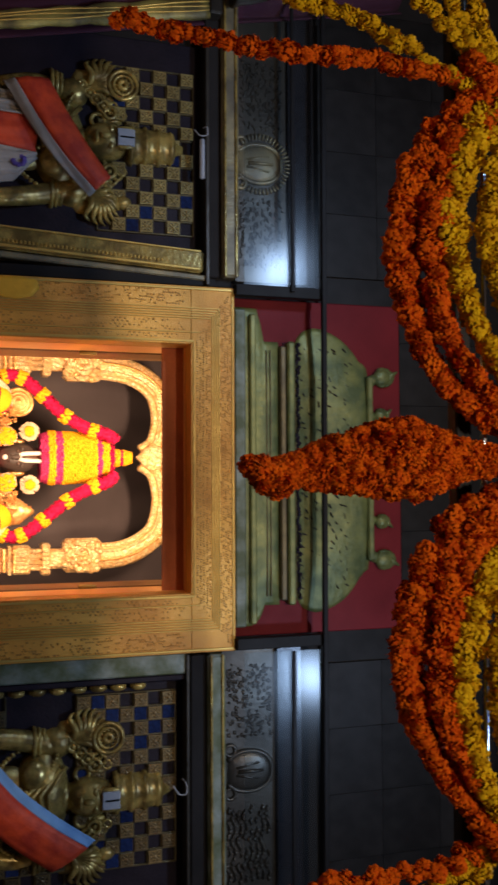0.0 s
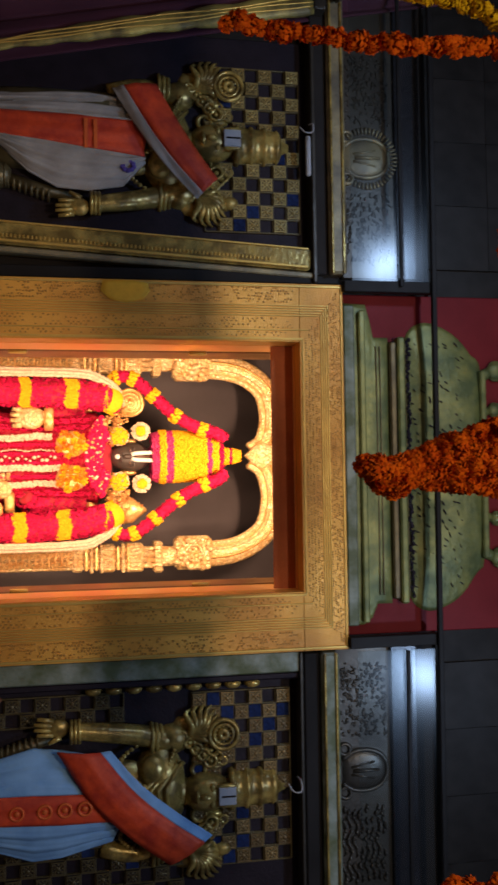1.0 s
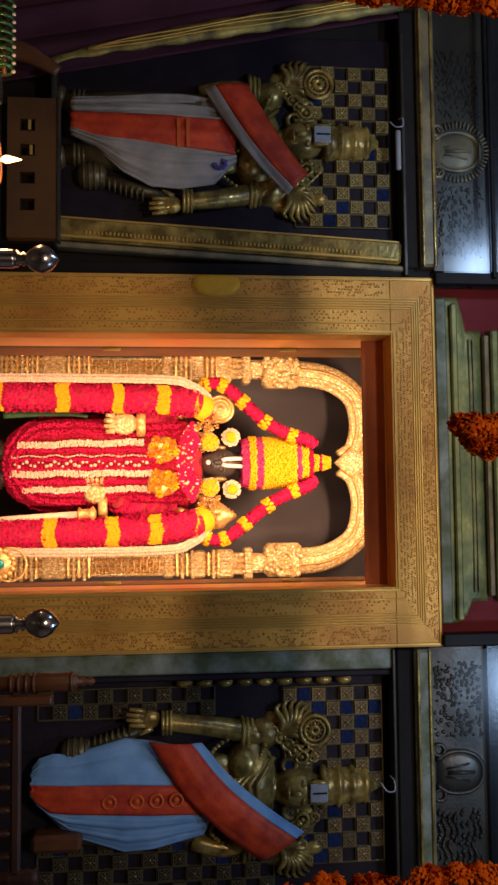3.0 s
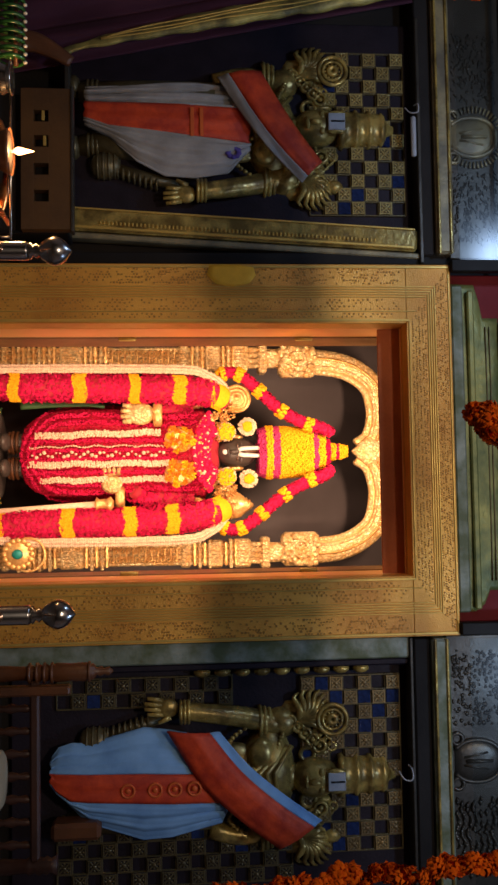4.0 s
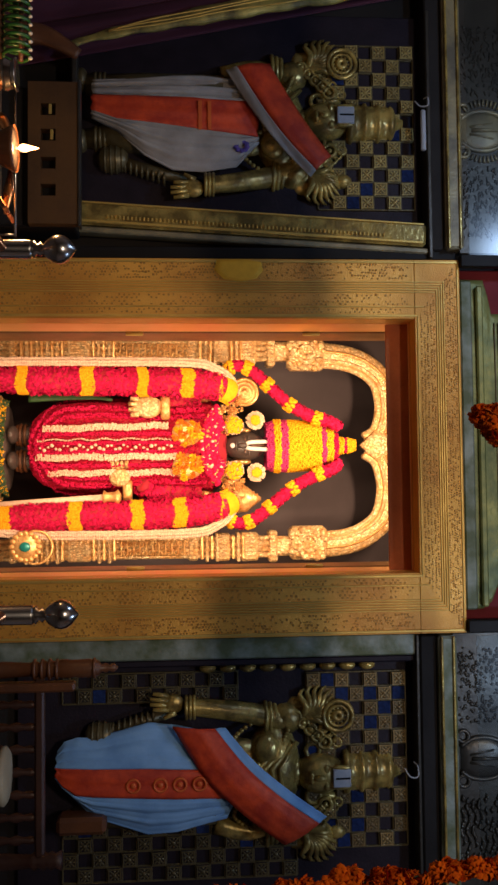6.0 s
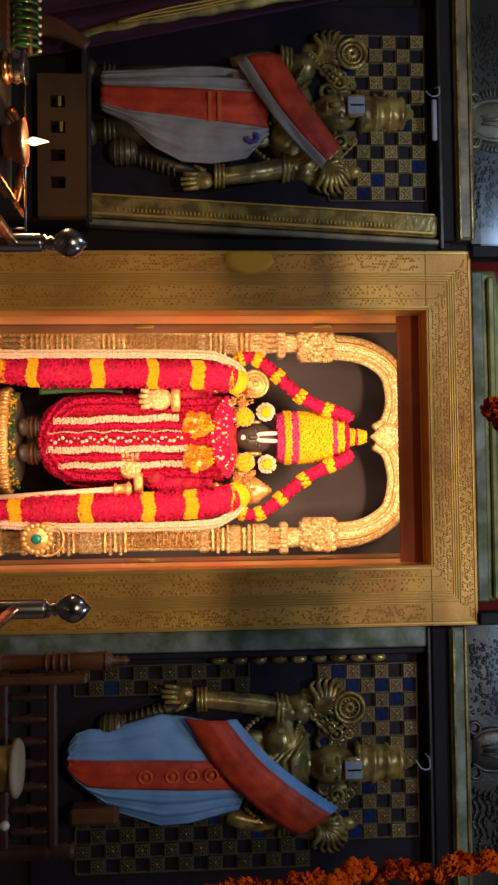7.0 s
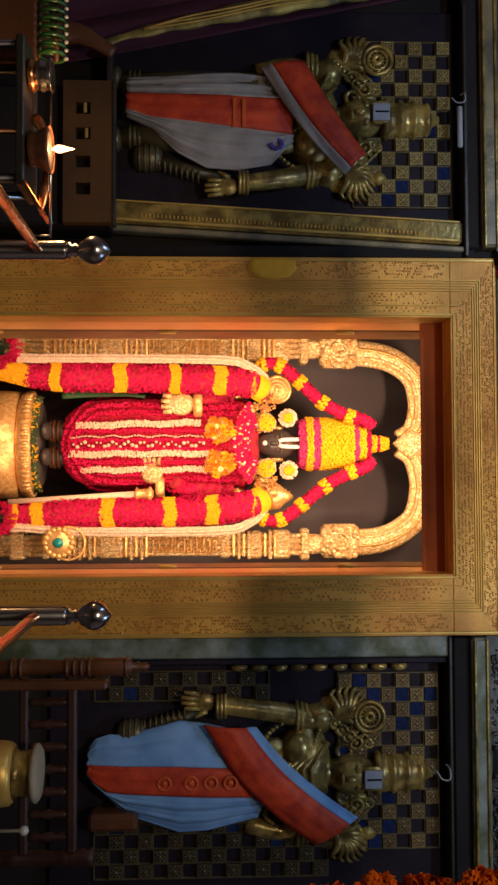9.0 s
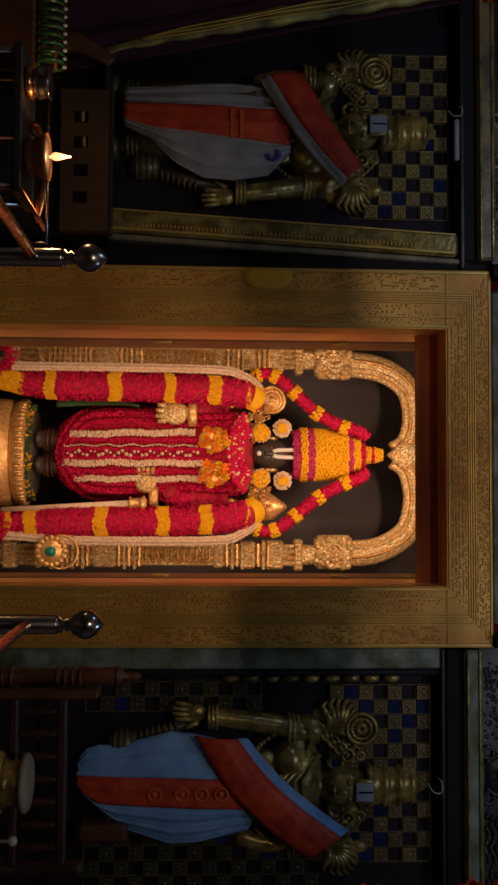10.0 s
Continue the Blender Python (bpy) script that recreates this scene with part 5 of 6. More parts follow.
# panel east
east = tagged(new("panel_east"), "dark bronze niche panel with checkered tiles", "wall panel", "", "structure")
part("backboard", Geo().box((1.40, 4.115, 1.5), (1.02, 0.03, 1.70)), BRONZE_DARK, east)
part("stile", Geo().box((0.846, 4.07, 1.39), (0.09, 0.10, 1.9), 0, 0.006), GREY_GREEN, east, "grey-green painted stile with worn patches")
part("inner_edge", Geo().box((0.906, 4.06, 1.6), (0.03, 0.06, 1.5), 0, 0.008), BRONZE_DARK, east)
g = Geo()
for k in range(9):
    g.ball((0.935, 4.07, 1.45 + 0.085 * k), (0.022, 0.03, 0.036), 10, 6)
part("scrollwork", g, BRONZE, east)
part("top_rail", Geo().box((1.33, 4.05, 2.338), (1.05, 0.09, 0.014), 0, 0.004), SILVER_PLATE, east)
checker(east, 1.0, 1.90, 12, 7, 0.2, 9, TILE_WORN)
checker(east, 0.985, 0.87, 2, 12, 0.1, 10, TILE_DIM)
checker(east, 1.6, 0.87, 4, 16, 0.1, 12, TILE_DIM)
guardian(-1, 1.39, 1.925, "bronze relief guardian with tall crown, dressed in blue-lit white cloth", 0.03)
dhoti = thing("dhoti", "blue-lit white cotton dhoti with a rust-red band on the guardian", "cloth", "guardians' clothes")
LE = [(0.815, 1.275, 1.33, 1.37, 1.375), (0.845, 1.235, 1.331, 1.405, 1.42), (0.90, 1.22, 1.332, 1.44, 1.48), (0.97, 1.225, 1.335, 1.447, 1.55), (1.2, 1.165, 1.34, 1.46, 1.627), (1.32, 1.18, 1.347, 1.467, 1.62), (1.44, 1.208, 1.353, 1.47, 1.59), (1.53, 1.28, 1.38, 1.475, 1.57), (1.56, 1.36, 1.42, 1.475, 1.50)]
ribbon([(r[0], r[1], r[2]) for r in LE], "cloth", CLOTH_BLUE_LIT, dhoti, 4.03, 0.065, 0.0, 0.38, 0.003, "", 22)
ribbon([(r[0], r[2], r[3]) for r in LE], "band", CLOTH_RED, dhoti, 4.026, 0.065, 0.38, 0.64, 0.002, "rust-red silk band")
ribbon([(r[0], r[3], r[4]) for r in LE], "cloth", CLOTH_BLUE_LIT, dhoti, 4.03, 0.065, 0.64, 1.0, 0.005, "", 24)
for z in (1.14, 1.25, 1.33, 1.41):
    part("brocade", Geo().ring((1.383, 3.957, z), 0.026, 0.006, 16, 5), CLOTH_ORANGE, dhoti, "orange brocade motif")
    part("brocade", Geo().ball((1.383, 3.957, z), (0.012, 0.005, 0.012), 10, 5), CLOTH_ORANGE, dhoti, "orange brocade motif")
sash = thing("sash", "rust-red silk sash with blue-lit white edge across the guardian", "cloth", "guardians' clothes")
lo, up = [(1.17, 1.30), (1.381, 1.438), (1.54, 1.60), (1.671, 1.766)], [(1.18, 1.52), (1.32, 1.64), (1.44, 1.78), (1.56, 1.945)]
strip(lo, up, "silk", CLOTH_RED, sash, 3.972, 0.0, 0.8)
strip(lo, up, "edge", CLOTH_BLUE_LIT, sash, 3.972, 0.8, 1.0, "blue-lit white edge")

# hooks under the lintels
for hx, hz in ((-1.498, 2.40), (1.358, 2.30)):
    single("hook", Geo().tube(curve([(hx, 4.0, hz - 0.03), (hx + 0.03, 3.98, hz - 0.01), (hx + 0.028, 3.97, hz + 0.02), (hx - 0.01, 3.98, hz + 0.022), (hx - 0.02, 4.02, hz + 0.015)], 24), 0.003, 8), DULL_PASTE, "bent white hook under the lintel", "hook", "hooks")
# Pale bar: a bright reflection under the lintel put into its colour.
single("pale_reflection_bar", Geo().lathe([(0.006, -0.09), (0.012, -0.085), (0.012, 0.085), (0.006, 0.09)], (0, 0, 0), 12, 0, 1, Matrix.Translation((-1.37, 4.0, 2.405)) @ pose(0, 0, 0, 0, 90, 0)), DULL_PASTE, "pale bar drawn for a lit reflection under the lintel", "lamp")


# ---- lintel zone: mouldings, relief plates, glass fronts ----
def lintel_side(s, x0, x1, zb, name, paint):
    """The mouldings over a panel between x0 and x1, from zb upwards."""
    ob = tagged(new(name), "dark lintel with bronze moulding and silver relief plate", "lintel", "", "structure")
    xc, w = (x0 + x1) / 2, abs(x1 - x0)
    part("dark_band", Geo().box((xc, 4.06, zb + 0.035), (w, 0.1, 0.07), 0, 0.006), DARK_STONE, ob)
    mould = part("moulding", Geo().box((xc, 4.045, zb + 0.112), (w, 0.13, 0.078), 0, 0.012), paint, ob, "worn painted moulding")
    for off in (0.085, 0.135):
        part("bead", Geo().box((xc, 3.977, zb + off), (w, 0.012, 0.010), 0, 0.004), BRONZE, mould)
    plate = part("relief_plate", Geo().box((xc, 4.09, zb + 0.28), (w, 0.04, 0.25), 0, 0.004), SILVER_PLATE, ob, "tarnished silver plate with raised emblem")
    cx, cz = (-1.395, zb + 0.275) if s < 0 else (1.345, zb + 0.285)
    shape = [(-0.052, -0.105), (-0.082, -0.055), (-0.088, 0.010), (-0.070, 0.065), (-0.034, 0.095), (0.0, 0.100), (0.034, 0.095), (0.070, 0.065), (0.088, 0.010), (0.082, -0.055), (0.052, -0.105)]
    outline = curve([(cx + u, 0, cz + v) for u, v in shape], 40)
    # West emblem in gold tone: the warm light on it is put into colour.
    metal = WORN_AND_LIT_GOLD if s < 0 else SILVER_PLATE
    emblem = part("emblem", Geo().plate([(p.x, p.z) for p in outline], 4.066, 0.01, 0, 0.012), metal, plate, "raised shield emblem")
    part("rim", Geo().tube([(p.x, 4.062, p.z) for p in outline], 0.010, 8), metal, emblem)
    part("bar", Geo().tube([(cx, 4.056, cz - 0.055), (cx, 4.050, cz + 0.06)], [0.010, 0.007], 8), metal, emblem)
    for e in (-1, 1):
        part("bar", Geo().tube([(cx + e * 0.016, 4.060, cz - 0.065), (cx + e * 0.036, 4.056, cz + 0.04)], [0.007, 0.005], 8), metal, emblem)
        part("volute", Geo().ring((cx + e * 0.095, 4.064, cz - 0.092), 0.024, 0.009, 18, 6), metal, emblem)
    rg = random.Random(17)
    if s < 0:
        for k in range(34):
            a = radians(-40 + 260 * k / 33)
            part("ray", Geo().tube([(cx + 0.112 * math.cos(a), 4.066, cz + 0.118 * math.sin(a)), (cx + 0.142 * math.cos(a), 4.062, cz + 0.145 * math.sin(a))], [0.004, 0.006], 6), metal, emblem)
    # low chased relief round the emblem: fine strands, beads and waves
    chased = Geo()
    for k in range(420):
        e = rg.choice((-1, 1))
        u, z = rg.uniform(0.15, 0.47), cz + rg.uniform(-0.105, 0.105)
        if s < 0:
            a, length = math.atan2(z - cz, u) + rg.uniform(-0.5, 0.5), rg.uniform(0.012, 0.03)
            bend = rg.uniform(-0.006, 0.006)
            x1, z1 = u + length * math.cos(a), z + length * math.sin(a)
            chased.tube([(cx + e * u, 4.072, z), (cx + e * (u + x1) / 2, 4.066, (z + z1) / 2 + bend), (cx + e * x1, 4.072, z1)], [0.002, 0.0042, 0.002], 5)
        elif e < 0:
            chased.ball((cx - u, 4.070, z), (rg.uniform(0.005, 0.012), 0.006, rg.uniform(0.005, 0.010)), 6, 4)
        else:
            z = cz - 0.10 + 0.026 * (k % 8)
            chased.tube([(cx + u, 4.072, z), (cx + u + 0.014, 4.062, z + 0.012 * math.sin(u * 60)), (cx + u + 0.030, 4.071, z + rg.uniform(-0.006, 0.006))], [0.003, 0.0085, 0.003], 6)
    tagged(part("relief", chased, SILVER_PLATE, plate), kind="stuff")
    part("upper_plate", Geo().box((xc, 4.09, zb + 0.475), (w, 0.04, 0.12), 0, 0.004), DARK_PLATE, ob)
    return ob


lintel_side(-1, -2.3, -0.845, 2.42, "lintel_west", WORN_AND_LIT_GOLD)
lintel_side(1, 0.81, 2.3, 2.35, "lintel_east", GREY_GREEN)

# red board with the green patinated pot relief over the door
board = tagged(new("board_over_door"), "maroon board with green metal pot relief over the door", "wall panel", "", "structure")
part("board", Geo().box((-0.01, 4.105, 2.985), (1.53, 0.03, 0.85), 0, 0.004), RED_PAINT, board)
pot = part("pot_relief", Geo().plate([(p.x, p.z) for p in curve([(-0.58, 0, 2.868), (-0.63, 0, 2.90), (-0.652, 0, 2.98), (-0.60, 0, 3.10), (-0.50, 0, 3.19), (-0.39, 0, 3.235), (0.39, 0, 3.235), (0.50, 0, 3.19), (0.61, 0, 3.10), (0.662, 0, 2.98), (0.64, 0, 2.90), (0.59, 0, 2.868)], 60)], 4.08, 0.02, 0, 0.05), GREEN_METAL, board, "green patinated metal pot")
part("neck", Geo().box((0.02, 4.07, 2.835), (1.2, 0.06, 0.035), 0, 0.012), GREEN_METAL, pot)
part("neck", Geo().box((0.02, 4.078, 2.80), (1.16, 0.05, 0.03), 0, 0.012), DIM_BRONZE, pot, "dark bronze neck ring")
for z, w in ((2.566, 1.40), (2.621, 1.38), (2.725, 1.12), (2.742, 1.12), (2.863, 1.14)):
    part("groove", Geo().box((0.02 if w < 1.3 else 0.0, 4.0735, z), (w, 0.012, 0.0035), 0, 0.001), DIM_BRONZE, pot, "dark groove")
# Dark uneven beading along the pot's lower edge and neck.
ragged, rg = Geo(), random.Random(6)
for k in range(90):
    ragged.ball((-0.57 + 1.16 * k / 89, 4.066, 2.872 + rg.uniform(-0.004, 0.010)), (0.011, 0.008, rg.uniform(0.004, 0.011)), 6, 4)
    ragged.ball((-0.57 + 1.16 * k / 89, 4.060, 2.80 + rg.uniform(-0.008, 0.008)), (0.006, 0.006, rg.uniform(0.003, 0.008)), 6, 4)
tagged(part("ragged_edge", ragged, BRONZE_DARK, pot, "dark ragged edge"), kind="stuff")
part("foot", Geo().plate([(-0.735, 2.56), (-0.73, 2.68), (-0.66, 2.70), (-0.58, 2.715), (-0.58, 2.785), (0.62, 2.785), (0.62, 2.715), (0.68, 2.69), (0.71, 2.65), (0.715, 2.56)], 4.08, 0.02, 0, 0.008), GREEN_METAL, pot)
part("step", Geo().box((-0.005, 4.066, 2.592), (1.43, 0.035, 0.05), 0, 0.006), GREY_GREEN, pot)
part("step", Geo().box((-0.0, 4.068, 2.655), (1.40, 0.03, 0.03), 0, 0.008), GREEN_METAL, pot)
part("rim", Geo().box((0.0, 4.06, 3.225), (0.86, 0.05, 0.03), 0, 0.012), GREEN_METAL, pot)
for sx in (-1, 1):
    for cx, cz, size in ((0.43, 3.30, 1.0), (0.25, 3.29, 0.72)):
        leaf = Geo()
        for k in range(7):
            a = radians(-80 + 27 * k)
            r = 0.034 * size * (1 - 0.25 * abs(k - 3) / 3)
            leaf.ball((sx * (cx + r * math.sin(a)), 4.075, cz + r * math.cos(a)), (0.024 * size, 0.014, 0.034 * size), 10, 6)
        leaf.ball((sx * cx, 4.07, cz), (0.040 * size, 0.022, 0.045 * size), 12, 8)
        leaf.tube([(sx * cx, 4.078, cz - 0.02), (sx * (cx - 0.03 * size), 4.08, 3.225)], [0.022 * size, 0.03 * size], 10)
        leaf.tube([(sx * cx, 4.075, cz + 0.03), (sx * (cx + 0.03), 4.078, cz + 0.085 * size)], [0.020 * size, 0.004], 8)
        part("leaf", leaf, GREEN_METAL, pot)
rg = random.Random(23)
dents = Geo()
for row in range(8):
    for k in range(36):
        x = -0.56 + 1.14 * (k + 0.5 * (row % 2)) / 36 + rg.uniform(-0.012, 0.012)
        if rg.random() < 0.45 or abs(x) > 0.62 - 0.16 * max(0, row - 4) / 3:
            continue
        z = 2.90 + 0.040 * row + rg.uniform(-0.014, 0.014)
        f = min(1, math.hypot(x / 0.62, (z - 3.04) / 0.19))
        dents.ball((0, 0, 0), (0.0035, 0.006, rg.uniform(0.008, 0.017)), 6, 4, 0, Matrix.Translation((x, 4.075 - 0.05 * (1 - f * f), z)) @ pose(0, 0, 0, 0, rg.uniform(20, 75), 0))
tagged(part("hammer_marks", dents, BRONZE_DARK, pot), kind="stuff")

# glass fronts in black frames
fronts = tagged(new("glass_front"), "glass panes in thin black frames over the lintel", "glazing", "", "structure")
tilt = pose(0, 0, 0, 0, 0.2, 0)
part("bar", Geo().box((0, 3.955, 2.958), (4.4, 0.025, 0.022), 0, 0.003, tilt), BLACK, fronts)
for x in (-1.5, 1.5):
    part("bar", Geo().box((x, 3.956, 2.808), (1.4, 0.016, 0.016), 0, 0.003, tilt), BLACK, fronts)
for x, w in ((-0.79, 0.05), (0.77, 0.05)):
    part("post", Geo().box((x, 3.99, 2.76), (w, 0.05, 0.42), 0, 0.003), BLACK, fronts)
# No post here: a black strip drawn for the dark gap beside the jamb.
part("post", Geo().box((-0.833, 4.08, 1.62), (0.05, 0.10, 1.85), 0, 0.003), BLACK, fronts)
for x0, x1 in ((-2.2, -0.82), (0.80, 2.2)):
    for z0, z1 in ((2.585, 2.81), (2.83, 2.955)):
        pane = part("pane", Geo().box(((x0 + x1) / 2, 3.972, (z0 + z1) / 2), (x1 - x0, 0.005, z1 - z0), 0, 0.001, tilt), GLASS, fronts)
        pane.visible_shadow = False

# ---- maroon curtain gathered at the west side, with its border ----
g, verts, faces = Geo(), [], []
for i in range(41):
    z = 0.2 + 3.2 * i / 40
    edge = -1.68 - 0.20 * (z - 0.9)
    for k in range(61):
        x = edge - 1.1 * k / 60
        verts.append((x, 4.02 + 0.035 * math.sin(k * 0.75 + 0.25 * math.sin(i * 0.2)) + 0.012 * math.sin(k * 1.9 + i * 0.1), z))
for i in range(40):
    for k in range(60):
        a = i * 61 + k
        faces.append((a, a + 1, a + 62, a + 61))
g.add(verts, faces)
drape = single("curtain", g, MAROON, "dark maroon curtain drawn aside beside the bronze panel", "curtain")
drape.modifiers.new("thickness", "SOLIDIFY").thickness = 0.006
border = Geo()
path = curve([(-1.66, 3.95, 0.86), (-1.72, 3.95, 0.97), (-1.832, 3.95, 1.447), (-1.934, 3.95, 1.95), (-2.03, 3.95, 2.42)], 60)
border.tube(path, [0.012 + 0.030 * min(1, k / 26) + 0.004 * math.sin(k * 0.9) + 0.006 * (k > 40) for k in range(61)], 14, 0, 0.45)
edge_cloth = thing("curtain_border", "green and gold silk border gathered along the curtain", "cloth")
part("silk", border, GOLD_CLOTH, edge_cloth)
for off, wave in ((-0.020, 0.0), (-0.004, 1.4), (0.014, 2.6)):
    line = [p + Vector((off * min(1, k / 26) + 0.004 * math.sin(k * 0.31 + wave), -0.021, 0)) for k, p in enumerate(path)]
    part("gold_line", Geo().tube(line[8:], 0.0035, 6), BRASS_TRIM, edge_cloth, "woven gold line")
single("wall_block", Geo().box((-2.035, 3.96, 2.45), (0.07, 0.08, 0.06), 0, 0.008), SILVER_PLATE, "small grey bracket block at the curtain's top", "bracket")
single("bell", Geo().lathe([(0.02, 0.16), (0.03, 0.14), (0.05, 0.12), (0.07, 0.06), (0.085, 0.0), (0.1, -0.03), (0.095, -0.035)], (-2.13, 3.9, 2.56), 24), SILVER_PLATE, "grey metal bell hanging by the curtain", "bell")
g = Geo()
g.tube(curve([(-1.64, 3.93, 0.93), (-1.68, 3.92, 0.86), (-1.72, 3.92, 0.76), (-1.70, 3.92, 0.62)], 20), [0.025 + 0.002 * k for k in range(21)], 12, 0, 0.5)
single("cloth_end", g, WOOD, "tied rust-brown end of the curtain cloth", "cloth")

# offering box with four openings below the west panel
box = thing("offering_box", "brown metal-bound offering box with four square openings", "box")
# Black body and sheet: the dark gap below the boards put into colour.
part("body", Geo().box((-1.18, 3.955, 0.41), (0.58, 0.19, 1.02), 0, 0.006), BLACK, box)
part("gap_fill", Geo().box((-1.18, 3.86, 0.31), (0.56, 0.02, 0.8), 0, 0.004), DARK_STONE, box)
HOLES = ((-1.356, 0.829), (-1.252, 0.835), (-1.137, 0.82), (-1.027, 0.815))
part("board", Geo().box((-1.18, 3.83, 0.765), (0.58, 0.05, 0.05), 0, 0.0004), BOX_WOOD, box)
part("board", Geo().box((-1.18, 3.83, 0.895), (0.58, 0.05, 0.09), 0, 0.0004), BOX_WOOD, box)
edges = [-1.47] + [v for hx, _ in HOLES for v in (hx - 0.024, hx + 0.024)] + [-0.89]
for p, q in zip(edges[0::2], edges[1::2]):
    part("board", Geo().box(((p + q) / 2, 3.83, 0.82), (q - p, 0.05, 0.06), 0, 0.0004), BOX_WOOD, box)
part("rim", Geo().box((-1.18, 3.83, 0.943), (0.60, 0.06, 0.012), 0, 0.003), SILVER_PLATE, box)
for hx, hz in HOLES[:2]:
    part("coin_slot", Geo().box((hx, 3.803, hz), (0.04, 0.006, 0.012), 0, 0.002), BRASS_TRIM, box)


# ---- marigold decoration hung across the front ----
def marigold_mesh(name, r, mat, seed):
    g = Geo()
    blossom(g, (0, 0, 0), r, random.Random(seed), 0)
    return mesh_of(name, g, mat)


ORANGE = [marigold_mesh("marigold", 0.023, MARI_ORANGE, k) for k in range(4)]
YELLOW = [marigold_mesh("marigold", 0.022, MARI_YELLOW, 10 + k) for k in range(4)]


def chain(points, blooms, label, spacing, seed, group, loose=0.006):
    """A single string of marigolds, each blossom a part of its own."""
    ob = thing("marigold_string", label, "garland", group)
    rg = random.Random(seed)
    rough = curve(points, 60)
    length = sum((b - a).length for a, b in zip(rough, rough[1:]))
    n = max(4, int(length / spacing))
    path = curve(points, n)
    part("thread", Geo().tube(path, 0.002, 5), LEAF, ob)
    for p in path:
        s = rg.uniform(0.82, 1.15)
        at = Matrix.LocRotScale((p.x + rg.uniform(-loose, loose), p.y + rg.uniform(-loose, loose), p.z), Euler((rg.uniform(0, 6), rg.uniform(0, 6), rg.uniform(0, 6))), (s, s, s))
        part("marigold", rg.choice(blooms), None, ob, "", at)
    return ob


def rope_of_blossoms(points, r, bloom, slotmix, density, seed, wide=1.0, deep=0.6):
    g = Geo()
    rg = random.Random(seed)
    path = curve(points, density)
    g.tube(path, r * 0.55, 10, 0, deep)
    for p in path:
        for k in range(3):
            a = rg.uniform(0, 6.3)
            q = r * rg.uniform(0.45, 1.0)
            blossom(g, (p.x + q * wide * math.cos(a), p.y + q * deep * math.sin(a), p.z + q * wide * math.sin(a + 1.3) * 0.8), bloom * rg.uniform(0.8, 1.15), rg, slotmix(rg), ((-35, 8), (-5, 10), (26, 9), (56, 6), (80, 3)))
    return g


GYF = 2.05
only = lambda rg: 0
swag_w = thing("swag", "looped swag of orange and yellow marigold ropes", "garland", "swags over the door")
part("orange_rope", rope_of_blossoms([(-0.930, GYF, 2.668), (-0.780, GYF, 2.498), (-0.620, GYF, 2.413), (-0.470, GYF, 2.393), (-0.320, GYF, 2.423), (-0.170, GYF, 2.513), (-0.065, GYF, 2.688)], 0.034, 0.024, only, 74, 1), MARI_ORANGE, swag_w)
part("orange_rope", rope_of_blossoms([(-0.900, GYF, 2.708), (-0.760, GYF - 0.02, 2.548), (-0.610, GYF - 0.02, 2.483), (-0.460, GYF - 0.02, 2.468), (-0.300, GYF - 0.02, 2.503), (-0.185, GYF - 0.02, 2.588), (-0.065, GYF, 2.728)], 0.036, 0.024, only, 74, 2), MARI_ORANGE, swag_w)
part("yellow_rope", rope_of_blossoms([(-0.90, GYF, 2.70), (-0.80, GYF - 0.03, 2.60), (-0.66, GYF - 0.03, 2.535), (-0.50, GYF - 0.03, 2.52), (-0.34, GYF - 0.03, 2.57), (-0.2, GYF - 0.03, 2.66), (-0.05, GYF, 2.78)], 0.032, 0.026, only, 66, 3), MARI_YELLOW, swag_w)
part("yellow_rope", rope_of_blossoms([(-0.86, GYF, 2.78), (-0.76, GYF - 0.03, 2.69), (-0.63, GYF - 0.03, 2.635), (-0.50, GYF - 0.03, 2.63), (-0.36, GYF - 0.03, 2.68), (-0.22, GYF - 0.03, 2.76), (-0.05, GYF, 2.86)], 0.032, 0.026, only, 62, 4), MARI_YELLOW, swag_w)
part("orange_rope", rope_of_blossoms([(-0.910, GYF + 0.03, 2.688), (-0.770, GYF + 0.03, 2.523), (-0.610, GYF + 0.03, 2.448), (-0.470, GYF + 0.03, 2.428), (-0.310, GYF + 0.03, 2.463), (-0.160, GYF + 0.03, 2.548), (-0.065, GYF + 0.03, 2.708)], 0.026, 0.022, only, 70, 101), MARI_ORANGE, swag_w)
swag_e = thing("swag", "looped swag of orange and yellow marigold ropes", "garland", "swags over the door")
part("orange_rope", rope_of_blossoms([(0.105, GYF, 2.688), (0.200, GYF, 2.518), (0.340, GYF, 2.428), (0.490, GYF, 2.398), (0.640, GYF, 2.418), (0.790, GYF, 2.503), (0.930, GYF, 2.648)], 0.036, 0.024, only, 74, 5), MARI_ORANGE, swag_e)
part("orange_rope", rope_of_blossoms([(0.105, GYF, 2.728), (0.200, GYF - 0.02, 2.583), (0.340, GYF - 0.02, 2.503), (0.490, GYF - 0.02, 2.473), (0.640, GYF - 0.02, 2.493), (0.790, GYF - 0.02, 2.568), (0.920, GYF, 2.688)], 0.036, 0.024, only, 74, 6), MARI_ORANGE, swag_e)
part("yellow_rope", rope_of_blossoms([(0.10, GYF, 2.80), (0.26, GYF - 0.03, 2.64), (0.42, GYF - 0.03, 2.555), (0.57, GYF - 0.03, 2.53), (0.72, GYF - 0.03, 2.56), (0.86, GYF - 0.03, 2.62), (0.94, GYF, 2.70)], 0.028, 0.026, only, 66, 7), MARI_YELLOW, swag_e)
